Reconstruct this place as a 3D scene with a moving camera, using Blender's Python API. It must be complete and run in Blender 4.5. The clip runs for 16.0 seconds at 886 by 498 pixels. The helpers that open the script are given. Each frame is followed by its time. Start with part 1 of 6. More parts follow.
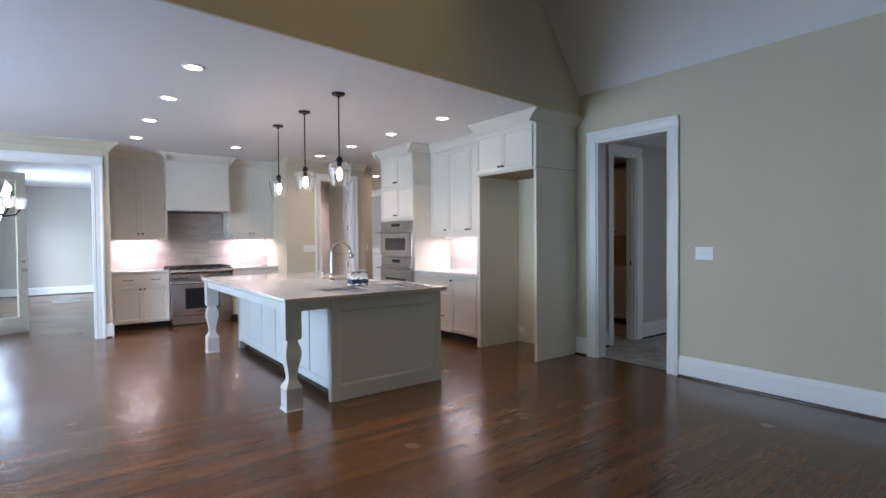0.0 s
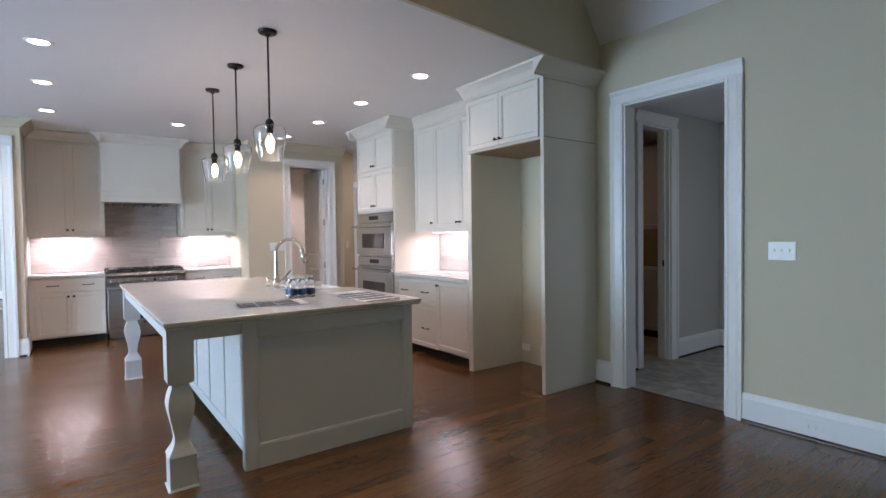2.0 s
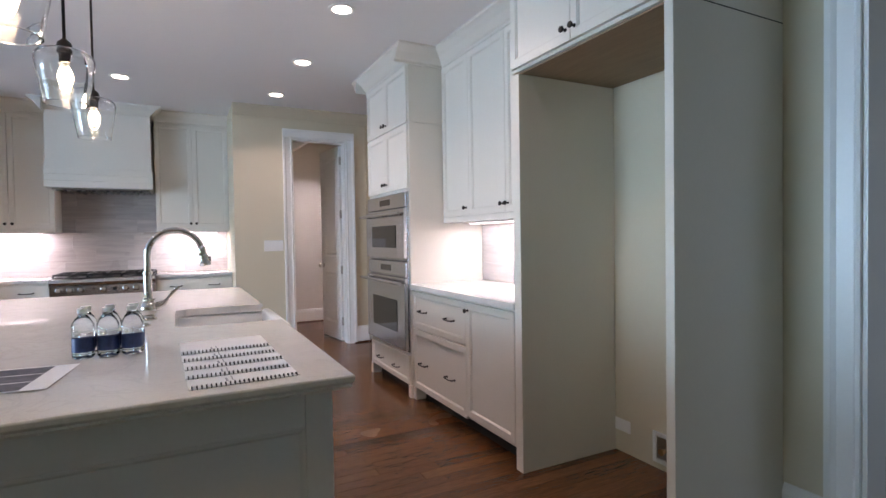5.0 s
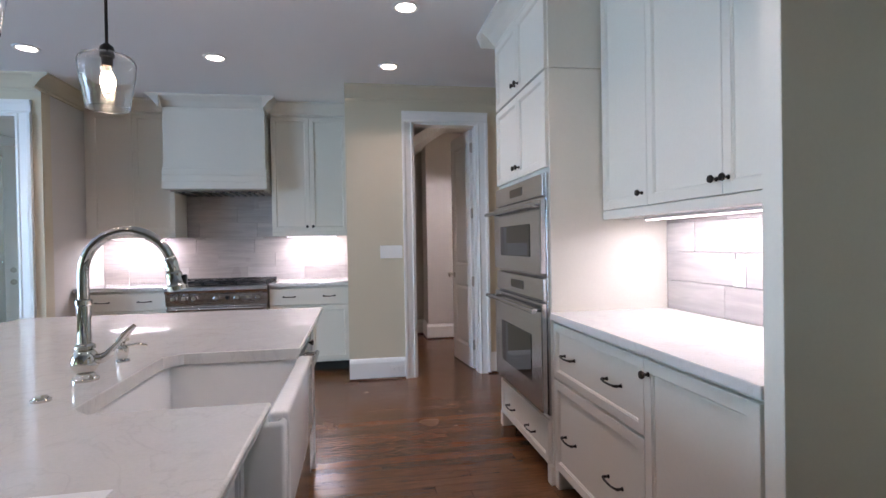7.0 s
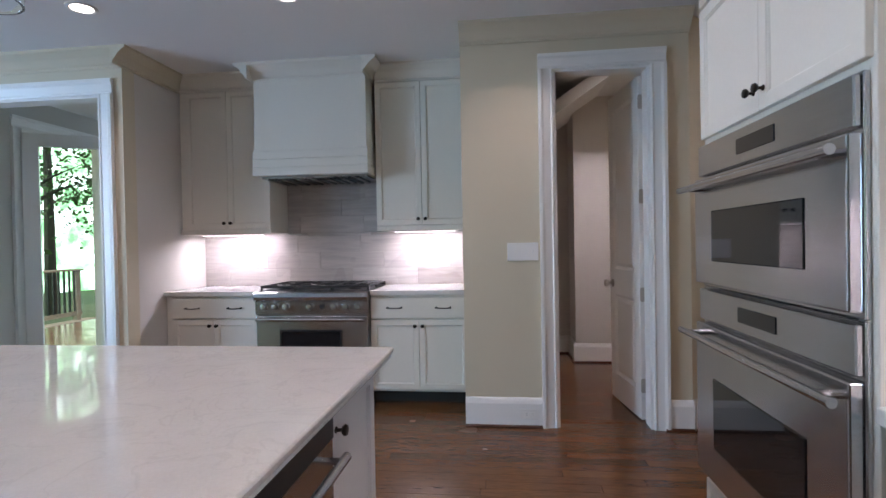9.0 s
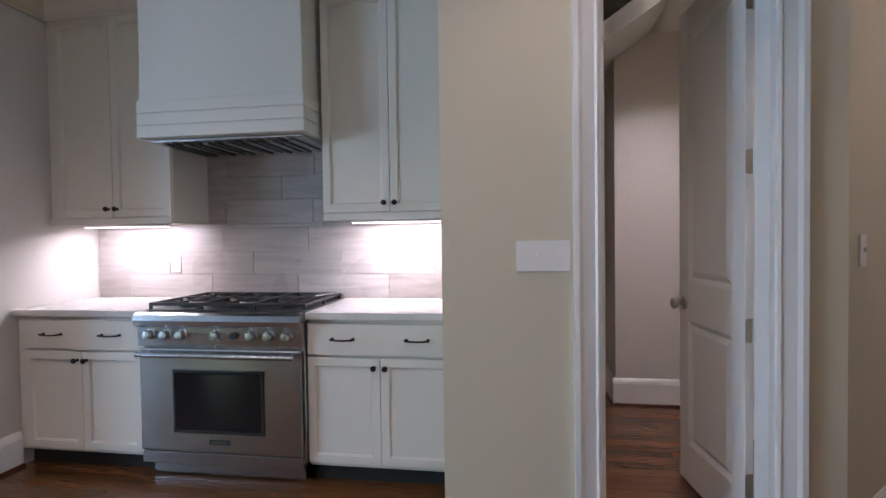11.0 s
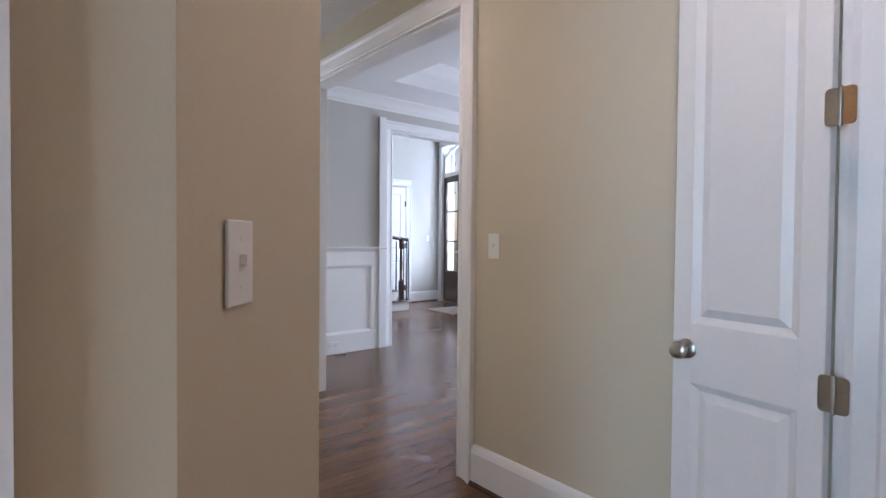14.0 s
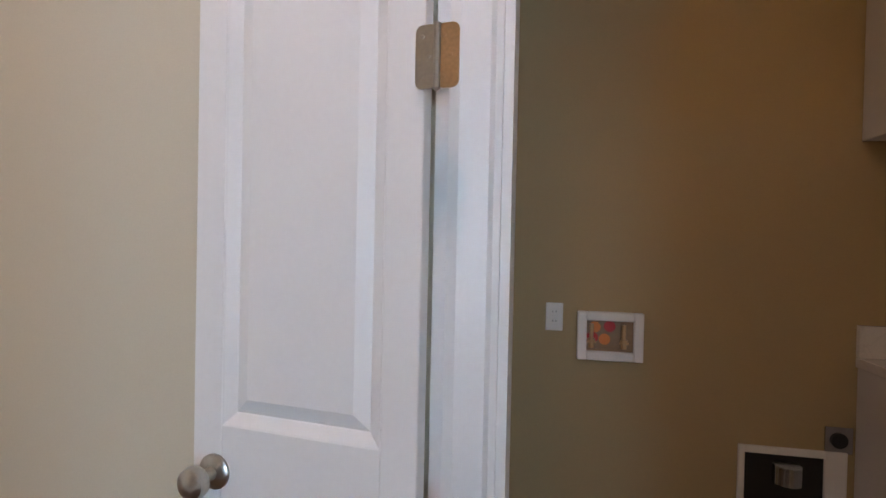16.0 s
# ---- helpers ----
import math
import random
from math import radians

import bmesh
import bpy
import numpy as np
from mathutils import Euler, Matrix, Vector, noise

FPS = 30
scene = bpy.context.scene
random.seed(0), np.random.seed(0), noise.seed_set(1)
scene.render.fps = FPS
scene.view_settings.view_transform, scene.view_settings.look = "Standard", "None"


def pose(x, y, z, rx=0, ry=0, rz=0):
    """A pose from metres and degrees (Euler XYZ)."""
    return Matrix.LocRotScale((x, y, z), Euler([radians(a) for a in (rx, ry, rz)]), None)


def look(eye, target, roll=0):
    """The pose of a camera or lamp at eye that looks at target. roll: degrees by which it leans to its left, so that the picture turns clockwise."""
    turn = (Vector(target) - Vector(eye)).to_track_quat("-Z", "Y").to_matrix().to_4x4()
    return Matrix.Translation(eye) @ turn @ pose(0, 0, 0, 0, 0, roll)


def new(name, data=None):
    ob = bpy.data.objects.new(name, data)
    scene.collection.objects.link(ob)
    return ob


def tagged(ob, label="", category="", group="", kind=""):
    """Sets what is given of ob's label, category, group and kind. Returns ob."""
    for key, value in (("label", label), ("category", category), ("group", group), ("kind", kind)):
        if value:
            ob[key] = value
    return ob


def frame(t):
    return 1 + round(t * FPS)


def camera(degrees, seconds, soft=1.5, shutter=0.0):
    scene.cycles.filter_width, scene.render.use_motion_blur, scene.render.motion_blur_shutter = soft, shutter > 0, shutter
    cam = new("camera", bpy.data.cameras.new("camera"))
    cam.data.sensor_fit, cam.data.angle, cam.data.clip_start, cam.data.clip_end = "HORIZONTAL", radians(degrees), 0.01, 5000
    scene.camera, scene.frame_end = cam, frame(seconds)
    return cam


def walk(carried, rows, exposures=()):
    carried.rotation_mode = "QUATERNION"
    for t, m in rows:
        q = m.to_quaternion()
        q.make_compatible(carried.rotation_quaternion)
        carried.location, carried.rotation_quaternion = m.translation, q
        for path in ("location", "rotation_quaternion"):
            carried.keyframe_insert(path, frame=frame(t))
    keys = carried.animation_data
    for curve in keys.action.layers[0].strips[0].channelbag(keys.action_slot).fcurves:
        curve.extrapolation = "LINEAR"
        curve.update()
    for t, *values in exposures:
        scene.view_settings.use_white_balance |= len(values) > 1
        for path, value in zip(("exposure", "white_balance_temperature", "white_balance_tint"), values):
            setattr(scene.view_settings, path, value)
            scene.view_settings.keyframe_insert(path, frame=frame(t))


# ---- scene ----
cam = camera(81.7, 16.0)
PATH = [
    (0, (0.087, -0.194, 1.387), (1.284, 1.409, 1.343), -0.5),
    (0.5, (0.328, 0.005, 1.386), (1.524, 1.607, 1.334), -0.7),
    (1, (0.583, 0.238, 1.38), (1.77, 1.847, 1.324), -0.7),
    (1.5, (0.822, 0.512, 1.371), (2.001, 2.126, 1.315), -0.7),
    (2, (1.118, 0.767, 1.357), (2.291, 2.386, 1.302), -0.8),
    (2.5, (1.377, 1.078, 1.35), (2.534, 2.708, 1.294), -0.8),
    (3, (1.622, 1.339, 1.331), (2.768, 2.977, 1.283), -0.8),
    (3.5, (1.927, 1.552, 1.346), (3.039, 3.214, 1.29), -1.1),
    (3.7, (2.035, 1.675, 1.337), (3.119, 3.355, 1.275), -1.1),
    (6, (3.079, 3.005, 1.27), (3.758, 4.886, 1.249), -0.9),
    (6.5, (3.206, 3.312, 1.272), (3.707, 5.249, 1.251), -1.0),
    (7, (3.307, 3.615, 1.282), (3.639, 5.588, 1.262), -1.0),
    (7.5, (3.45, 3.953, 1.283), (3.583, 5.948, 1.263), -1.2),
    (8, (3.502, 4.271, 1.274), (3.425, 6.27, 1.263), -0.9),
    (10.5, (3.489, 6.07, 1.313), (3.201, 8.048, 1.259), -1.0),
    (11, (3.548, 6.436, 1.301), (3.244, 8.412, 1.25), -0.8),
    (11.5, (3.657, 6.759, 1.283), (3.419, 8.745, 1.231), -1.0),
    (12, (3.783, 7.078, 1.271), (3.672, 9.074, 1.219), -0.9),
    (12.5, (3.924, 7.346, 1.278), (4.165, 9.331, 1.23), -0.3),
    (13, (4.125, 7.552, 1.265), (4.736, 9.456, 1.214), 0.0),
    (13.5, (4.375, 7.753, 1.251), (5.247, 9.552, 1.201), 0.0),
    (14, (4.595, 7.868, 1.261), (5.876, 9.403, 1.217), 0.5),
    (14.5, (4.902, 7.936, 1.247), (6.469, 9.179, 1.207), 0.7),
    (15, (5.118, 7.98, 1.264), (6.835, 9.004, 1.229), 0.9),
    (15.5, (5.298, 8.064, 1.289), (7.157, 8.8, 1.26), 1.1),
    (16, (5.485, 8.075, 1.329), (7.448, 8.454, 1.301), 1.2),
]
EXPOSURES = [(0, -0.05, 7350, 29), (3.5, -0.06, 7300, 29), (6, -0.14, 7000, 27), (8, -0.42, 6750, 25), (11, -0.52, 6800, 26), (12.5, -0.25, 6800, 26), (13.5, -0.06, 6800, 26), (14.5, -0.06, 7000, 30), (15.5, -0.06, 7200, 30), (16, 0.0, 7400, 30)]
CAN, PENDANT, STRIP = 5.0, 4, 12
walk(cam, [(t, look(eye, target, roll)) for t, eye, target, roll in PATH], exposures=EXPOSURES)

# ---- light ----
world = bpy.data.worlds.new("sky")
scene.world = world
world.use_nodes = True
_n = world.node_tree.nodes
_bg = _n["Background"]
_sky = _n.new("ShaderNodeTexSky")
_sky.sky_type = "NISHITA"
_sky.sun_disc = False
_sky.sun_elevation = radians(43)
_sky.sun_rotation = radians(6)
world.node_tree.links.new(_sky.outputs[0], _bg.inputs[0])
_bg.inputs[1].default_value = 0.08


def lamp(name, kind, m, energy, color, size=0.1, size_y=None, shape=None, spread=180):
    data = bpy.data.lights.new(name, kind)
    data.energy, data.color = energy, color
    if kind == "AREA":
        data.shape = shape or ("RECTANGLE" if size_y else "SQUARE")
        data.size = size
        data.spread = radians(spread)
        if size_y:
            data.size_y = size_y
    elif kind == "POINT":
        data.shadow_soft_size = size
    elif kind == "SUN":
        data.angle = size
    ob = new(name, data)
    ob.matrix_world = m
    return ob


lamp("sun", "SUN", look((2, 25, 20), (0, 5, 0)), 4.0, (1, 0.95, 0.86), radians(0.5))
DAY = (0.42, 0.69, 1.0)
PALE = (0.68, 0.83, 1.0)
WARM = (1.0, 0.91, 0.90)
# daylight stand-ins at unseen window openings and outside the deck and front doors
lamp("daylight_stand_in", "AREA", look((-3.92, -0.8, 1.65), (4.9, -0.6, 0.2)), 10, (0.44, 0.60, 1.0), 1.8, 1.5, spread=60)
lamp("daylight_stand_in", "AREA", look((-3.92, 5.1, 1.55), (0, 5.2, 2.2)), 380, (0.36, 0.65, 1.0), 2.6, 2.1)
# unseen window, added to lift the light in the mudroom
lamp("daylight_stand_in", "AREA", look((6.3, 1.42, 1.4), (6.3, 3.7, 1.0)), 6, (0.52, 0.74, 1.0), 1.2, 1.8)
lamp("daylight_stand_in", "AREA", look((-1.02, 13.6, 1.6), (1, 13.6, 1.0)), 170, DAY, 1.6, 2.0)
lamp("deck_sky_light", "AREA", look((-2.9, 10.0, 3.4), (-0.4, 10.0, 0.6)), 1400, (0.60, 0.86, 1.0), 2.2, 1.4)
lamp("front_door_light", "AREA", look((11.6, 14.45, 1.7), (9, 15.2, 1.0)), 330, (0.55, 0.76, 1.0), 1.4, 2.4)
lamp("daylight_stand_in", "AREA", look((12.2, 11.5, 1.6), (9, 11.5, 1.0)), 330, (0.55, 0.76, 1.0), 2.2, 1.9)
# fill added to brighten the passage; the wall behind has no opening
lamp("daylight_stand_in", "AREA", look((4.6, 13.2, 1.6), (6.5, 13.2, 1.2)), 90, PALE, 1.6, 2.0)

# ---- materials ----


def material(name, color, rough=0.5, metal=0.0, **kw):
    """color varies by two noises: broad (stain) and fine (grain); bump from the fine one."""
    m = bpy.data.materials.new(name)
    m.use_nodes = True
    nt = m.node_tree
    b = nt.nodes["Principled BSDF"]
    b.inputs["Base Color"].default_value = (*color, 1)
    b.inputs["Roughness"].default_value = rough
    b.inputs["Metallic"].default_value = metal
    for key, socket in (("coat", "Coat Weight"), ("coat_rough", "Coat Roughness"), ("trans", "Transmission Weight"), ("ior", "IOR"), ("spec", "Specular IOR Level")):
        if key in kw:
            b.inputs[socket].default_value = kw[key]
    vary = kw.get("vary", 0)
    if vary:
        tc = nt.nodes.new("ShaderNodeTexCoord")
        mp = nt.nodes.new("ShaderNodeMapping")
        mp.inputs["Scale"].default_value = kw.get("stretch", (1, 1, 1))
        nt.links.new(tc.outputs["Object"], mp.inputs[0])
        n1 = nt.nodes.new("ShaderNodeTexNoise")
        n1.inputs["Scale"].default_value = kw.get("broad", 1.3)
        n1.inputs["Detail"].default_value = 3
        n2 = nt.nodes.new("ShaderNodeTexNoise")
        n2.inputs["Scale"].default_value = kw.get("fine", 60)
        n2.inputs["Detail"].default_value = 4
        nt.links.new(mp.outputs[0], n1.inputs["Vector"])
        nt.links.new(mp.outputs[0], n2.inputs["Vector"])
        add = nt.nodes.new("ShaderNodeMath")
        add.operation = "ADD"
        nt.links.new(n1.outputs[0], add.inputs[0])
        nt.links.new(n2.outputs[0], add.inputs[1])
        rng = nt.nodes.new("ShaderNodeMapRange")
        rng.inputs["From Min"].default_value, rng.inputs["From Max"].default_value = 0.6, 1.4
        rng.inputs["To Min"].default_value, rng.inputs["To Max"].default_value = 1 - vary, 1 + vary
        nt.links.new(add.outputs[0], rng.inputs[0])
        mul = nt.nodes.new("ShaderNodeVectorMath")
        mul.operation = "SCALE"
        mul.inputs[0].default_value = color
        nt.links.new(rng.outputs[0], mul.inputs["Scale"])
        nt.links.new(mul.outputs[0], b.inputs["Base Color"])
        if kw.get("bump"):
            bp = nt.nodes.new("ShaderNodeBump")
            bp.inputs["Strength"].default_value = kw["bump"]
            bp.inputs["Distance"].default_value = kw.get("depth", 0.002)
            nt.links.new(n2.outputs[0], bp.inputs["Height"])
            nt.links.new(bp.outputs[0], b.inputs["Normal"])
        if kw.get("rvary"):
            rr = nt.nodes.new("ShaderNodeMapRange")
            rr.inputs["From Min"].default_value, rr.inputs["From Max"].default_value = 0.3, 0.7
            rr.inputs["To Min"].default_value, rr.inputs["To Max"].default_value = rough * (1 - kw["rvary"]), rough * (1 + kw["rvary"])
            nt.links.new(n1.outputs[0], rr.inputs[0])
            nt.links.new(rr.outputs[0], b.inputs["Roughness"])
    return m


def glow(name, color, strength):
    m = bpy.data.materials.new(name)
    m.use_nodes = True
    b = m.node_tree.nodes["Principled BSDF"]
    b.inputs["Base Color"].default_value = (0.8, 0.8, 0.8, 1)
    b.inputs["Emission Color"].default_value = (*color, 1)
    b.inputs["Emission Strength"].default_value = strength
    return m


def piece_material(name, colors, rough, stretch, seed_from="object", grain=0.25, bump=0.1, coat=0.0, scale=18):
    """Pieces that differ by their own random number, with a stretched grain."""
    m = bpy.data.materials.new(name)
    m.use_nodes = True
    nt = m.node_tree
    b = nt.nodes["Principled BSDF"]
    if seed_from == "object":
        rnd = nt.nodes.new("ShaderNodeObjectInfo").outputs["Random"]
    else:
        rnd = nt.nodes.new("ShaderNodeNewGeometry").outputs["Random Per Island"]
    ramp = nt.nodes.new("ShaderNodeValToRGB")
    els = ramp.color_ramp.elements
    while len(els) < len(colors):
        els.new(0.5)
    for i, c in enumerate(colors):
        els[i].position = i / (len(colors) - 1)
        els[i].color = (*c, 1)
    nt.links.new(rnd, ramp.inputs[0])
    geo = nt.nodes.new("ShaderNodeNewGeometry")
    off = nt.nodes.new("ShaderNodeVectorMath")
    off.operation = "SCALE"
    off.inputs[0].default_value = (37, 51, 23)
    nt.links.new(rnd, off.inputs["Scale"])
    addv = nt.nodes.new("ShaderNodeVectorMath")
    nt.links.new(geo.outputs["Position"], addv.inputs[0])
    nt.links.new(off.outputs[0], addv.inputs[1])
    mp = nt.nodes.new("ShaderNodeMapping")
    mp.inputs["Scale"].default_value = stretch
    nt.links.new(addv.outputs[0], mp.inputs[0])
    n = nt.nodes.new("ShaderNodeTexNoise")
    n.inputs["Scale"].default_value = scale
    n.inputs["Detail"].default_value = 6
    n.inputs["Distortion"].default_value = 0.6
    nt.links.new(mp.outputs[0], n.inputs["Vector"])
    rng = nt.nodes.new("ShaderNodeMapRange")
    rng.inputs["From Min"].default_value, rng.inputs["From Max"].default_value = 0.3, 0.7
    rng.inputs["To Min"].default_value, rng.inputs["To Max"].default_value = 1 - grain, 1 + grain
    nt.links.new(n.outputs[0], rng.inputs[0])
    mul = nt.nodes.new("ShaderNodeVectorMath")
    mul.operation = "SCALE"
    nt.links.new(ramp.outputs[0], mul.inputs[0])
    nt.links.new(rng.outputs[0], mul.inputs["Scale"])
    nt.links.new(mul.outputs[0], b.inputs["Base Color"])
    broad = nt.nodes.new("ShaderNodeTexNoise")
    broad.inputs["Scale"].default_value = 1.7
    nt.links.new(geo.outputs["Position"], broad.inputs["Vector"])
    rr = nt.nodes.new("ShaderNodeMapRange")
    rr.inputs["From Min"].default_value, rr.inputs["From Max"].default_value = 0.3, 0.7
    rr.inputs["To Min"].default_value, rr.inputs["To Max"].default_value = rough * 0.8, rough * 1.25
    nt.links.new(broad.outputs[0], rr.inputs[0])
    nt.links.new(rr.outputs[0], b.inputs["Roughness"])
    bp = nt.nodes.new("ShaderNodeBump")
    bp.inputs["Strength"].default_value = bump
    bp.inputs["Distance"].default_value = 0.002
    nt.links.new(n.outputs[0], bp.inputs["Height"])
    nt.links.new(bp.outputs[0], b.inputs["Normal"])
    b.inputs["Coat Weight"].default_value = coat
    b.inputs["Coat Roughness"].default_value = 0.12
    return m


M_WALL = material("wall_paint", (0.60, 0.535, 0.405), 0.75, vary=0.04, broad=0.8, fine=240, bump=0.08, depth=0.001)
M_WALL_PALE = material("pale_wall_paint", (0.62, 0.585, 0.545), 0.75, vary=0.04, broad=0.8, fine=240, bump=0.08, depth=0.001)
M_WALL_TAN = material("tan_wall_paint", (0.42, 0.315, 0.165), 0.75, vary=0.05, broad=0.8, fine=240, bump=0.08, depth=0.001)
M_WALL_GREY = material("grey_wall_paint", (0.52, 0.50, 0.46), 0.75, vary=0.04, broad=0.8, fine=240, bump=0.08, depth=0.001)
M_CEIL = material("ceiling_paint", (0.78, 0.78, 0.77), 0.85, vary=0.02, broad=0.6, fine=200, bump=0.06, depth=0.001)
M_TRIM = material("trim_paint", (0.80, 0.80, 0.78), 0.35, vary=0.02, broad=2, fine=90, bump=0.04, depth=0.001)
M_CAB = material("cabinet_paint", (0.71, 0.67, 0.595), 0.38, vary=0.025, broad=1.5, fine=80, bump=0.04, depth=0.001)
M_ISLAND = material("island_paint", (0.60, 0.60, 0.60), 0.4, vary=0.025, broad=1.5, fine=80, bump=0.04, depth=0.001)
M_STEEL = material("brushed_steel", (0.52, 0.52, 0.53), 0.23, 1.0, vary=0.08, broad=3, fine=40, stretch=(1, 1, 40), bump=0.05, depth=0.0005)
M_CHROME = material("polished_nickel", (0.62, 0.585, 0.54), 0.06, 1.0)
M_NICKEL = material("satin_nickel", (0.50, 0.47, 0.42), 0.28, 1.0, vary=0.1, broad=12, fine=150)
M_BRASS = material("aged_brass", (0.62, 0.40, 0.22), 0.35, 1.0, vary=0.15, broad=14, fine=180)
M_BRONZE = material("dark_bronze", (0.03, 0.024, 0.02), 0.38, 0.7, vary=0.2, broad=20, fine=200)
M_BLACK = material("black_enamel", (0.012, 0.012, 0.013), 0.35, vary=0.2, broad=10, fine=120)
M_OVENGLASS = material("oven_glass", (0.012, 0.012, 0.014), 0.04)
M_CLAY = material("white_fireclay", (0.82, 0.82, 0.81), 0.08, vary=0.01, broad=3, fine=40)
M_PLASTIC = material("white_plastic", (0.80, 0.79, 0.76), 0.3, vary=0.01, broad=5, fine=100)
M_PAPER = material("paper", (0.78, 0.78, 0.78), 0.6, vary=0.03, broad=12, fine=200)
M_PRINT = material("printed_photo", (0.06, 0.06, 0.08), 0.55, vary=0.9, broad=14, fine=45)
M_INK = material("grey_ink", (0.25, 0.25, 0.27), 0.5)
M_LABEL = material("blue_label", (0.02, 0.04, 0.13), 0.4, vary=0.3, broad=60, fine=200)
# near-black; on toe kicks and recesses it stands in for shade
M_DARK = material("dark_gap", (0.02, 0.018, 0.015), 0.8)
M_DARKWOOD = material("mahogany", (0.05, 0.02, 0.012), 0.25, vary=0.3, broad=5, fine=40, stretch=(8, 8, 1))
M_IRON = material("wrought_iron", (0.015, 0.015, 0.016), 0.45, 0.6)
M_RUG = material("door_mat", (0.25, 0.23, 0.2), 0.95, vary=0.3, broad=12, fine=300, bump=0.5)
M_LAUNDRYCAB = material("laundry_cabinet_paint", (0.55, 0.54, 0.52), 0.4, vary=0.03, broad=2, fine=80)
M_STONETILE = piece_material("grey_stone_tile", [(0.36, 0.33, 0.29), (0.44, 0.41, 0.36), (0.40, 0.37, 0.33)], 0.5, (1, 1, 1), "island", 0.3, 0.1, 0, 6)
# plywood under the fridge cabinet; also the painted shade in the washer box
M_PLY_SHADE = material("plywood_and_box_shade", (0.30, 0.20, 0.12), 0.7, vary=0.2, broad=4, fine=60, stretch=(1, 12, 12))
M_RED = material("red_cap", (0.6, 0.03, 0.03), 0.4)
M_ORANGE = material("orange_label", (0.8, 0.25, 0.05), 0.5)
M_GLOWCAN = glow("lit_lens", (1.0, 0.94, 0.86), 14)
M_GLOWBULB = glow("lit_filament", (1.0, 0.84, 0.58), 26)
M_GLOWSTRIP = glow("lit_strip", (0.95, 0.90, 1.0), 10)
M_DECK = material("deck_wood", (0.35, 0.28, 0.2), 0.7, vary=0.2, broad=4, fine=40)
M_GRASS = material("lawn", (0.06, 0.085, 0.03), 0.9, vary=0.4, broad=0.8, fine=20)
M_BARK = material("bark", (0.10, 0.085, 0.07), 0.9, vary=0.4, broad=6, fine=30, stretch=(4, 4, 0.6), bump=0.6, depth=0.02)
M_LEAF = material("leaves", (0.11, 0.22, 0.07), 0.55, vary=0.5, broad=3, fine=10)


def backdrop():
    """Distant trees with bright gaps of sky, their daylight painted in as emission."""
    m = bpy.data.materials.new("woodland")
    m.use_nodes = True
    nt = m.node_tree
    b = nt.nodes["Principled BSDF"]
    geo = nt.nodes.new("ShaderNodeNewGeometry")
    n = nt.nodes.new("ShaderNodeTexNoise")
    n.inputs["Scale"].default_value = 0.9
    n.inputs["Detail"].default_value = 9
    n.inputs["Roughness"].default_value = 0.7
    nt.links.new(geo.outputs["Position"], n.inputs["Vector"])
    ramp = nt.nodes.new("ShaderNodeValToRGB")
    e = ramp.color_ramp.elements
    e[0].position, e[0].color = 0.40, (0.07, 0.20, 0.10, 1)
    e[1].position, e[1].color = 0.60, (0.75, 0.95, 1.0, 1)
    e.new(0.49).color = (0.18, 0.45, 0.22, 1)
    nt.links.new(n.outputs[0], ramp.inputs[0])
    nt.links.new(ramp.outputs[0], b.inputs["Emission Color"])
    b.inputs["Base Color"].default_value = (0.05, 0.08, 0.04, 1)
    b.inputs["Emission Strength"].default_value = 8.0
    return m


M_BACKDROP = backdrop()


def glass(name, color=(1, 1, 1), rough=0.0, thin=True):
    m = bpy.data.materials.new(name)
    m.use_nodes = True
    b = m.node_tree.nodes["Principled BSDF"]
    b.inputs["Base Color"].default_value = (*color, 1)
    b.inputs["Roughness"].default_value = rough
    b.inputs["Transmission Weight"].default_value = 1
    b.inputs["IOR"].default_value = 1.45
    return m


M_GLASS = glass("clear_glass")
M_PANE = glass("window_glass", (0.97, 1.0, 0.99))
M_BOTTLE = glass("bottle_plastic", (0.93, 0.97, 1.0))


def quartz():
    m = material("white_quartz", (0.68, 0.66, 0.63), 0.05, vary=0.06, broad=9, fine=160)
    nt = m.node_tree
    b = nt.nodes["Principled BSDF"]
    geo = nt.nodes.new("ShaderNodeNewGeometry")
    warp = nt.nodes.new("ShaderNodeTexNoise")
    warp.inputs["Scale"].default_value = 5
    warp.inputs["Detail"].default_value = 8
    warp.inputs["Distortion"].default_value = 1.5
    nt.links.new(geo.outputs["Position"], warp.inputs["Vector"])
    ramp = nt.nodes.new("ShaderNodeValToRGB")
    ramp.color_ramp.elements[0].position, ramp.color_ramp.elements[0].color = 0.485, (0, 0, 0, 1)
    ramp.color_ramp.elements[1].position, ramp.color_ramp.elements[1].color = 0.5, (1, 1, 1, 1)
    e = ramp.color_ramp.elements.new(0.53)
    e.color = (0, 0, 0, 1)
    nt.links.new(warp.outputs[0], ramp.inputs[0])
    mix = nt.nodes.new("ShaderNodeMix")
    mix.data_type = "RGBA"
    old = b.inputs["Base Color"].links[0].from_socket
    fac = nt.nodes.new("ShaderNodeMath")
    fac.operation = "MULTIPLY"
    fac.inputs[1].default_value = 0.2
    nt.links.new(ramp.outputs[0], fac.inputs[0])
    nt.links.new(fac.outputs[0], mix.inputs["Factor"])
    nt.links.new(old, mix.inputs[6])
    mix.inputs[7].default_value = (0.42, 0.40, 0.38, 1)
    nt.links.new(mix.outputs[2], b.inputs["Base Color"])
    return m


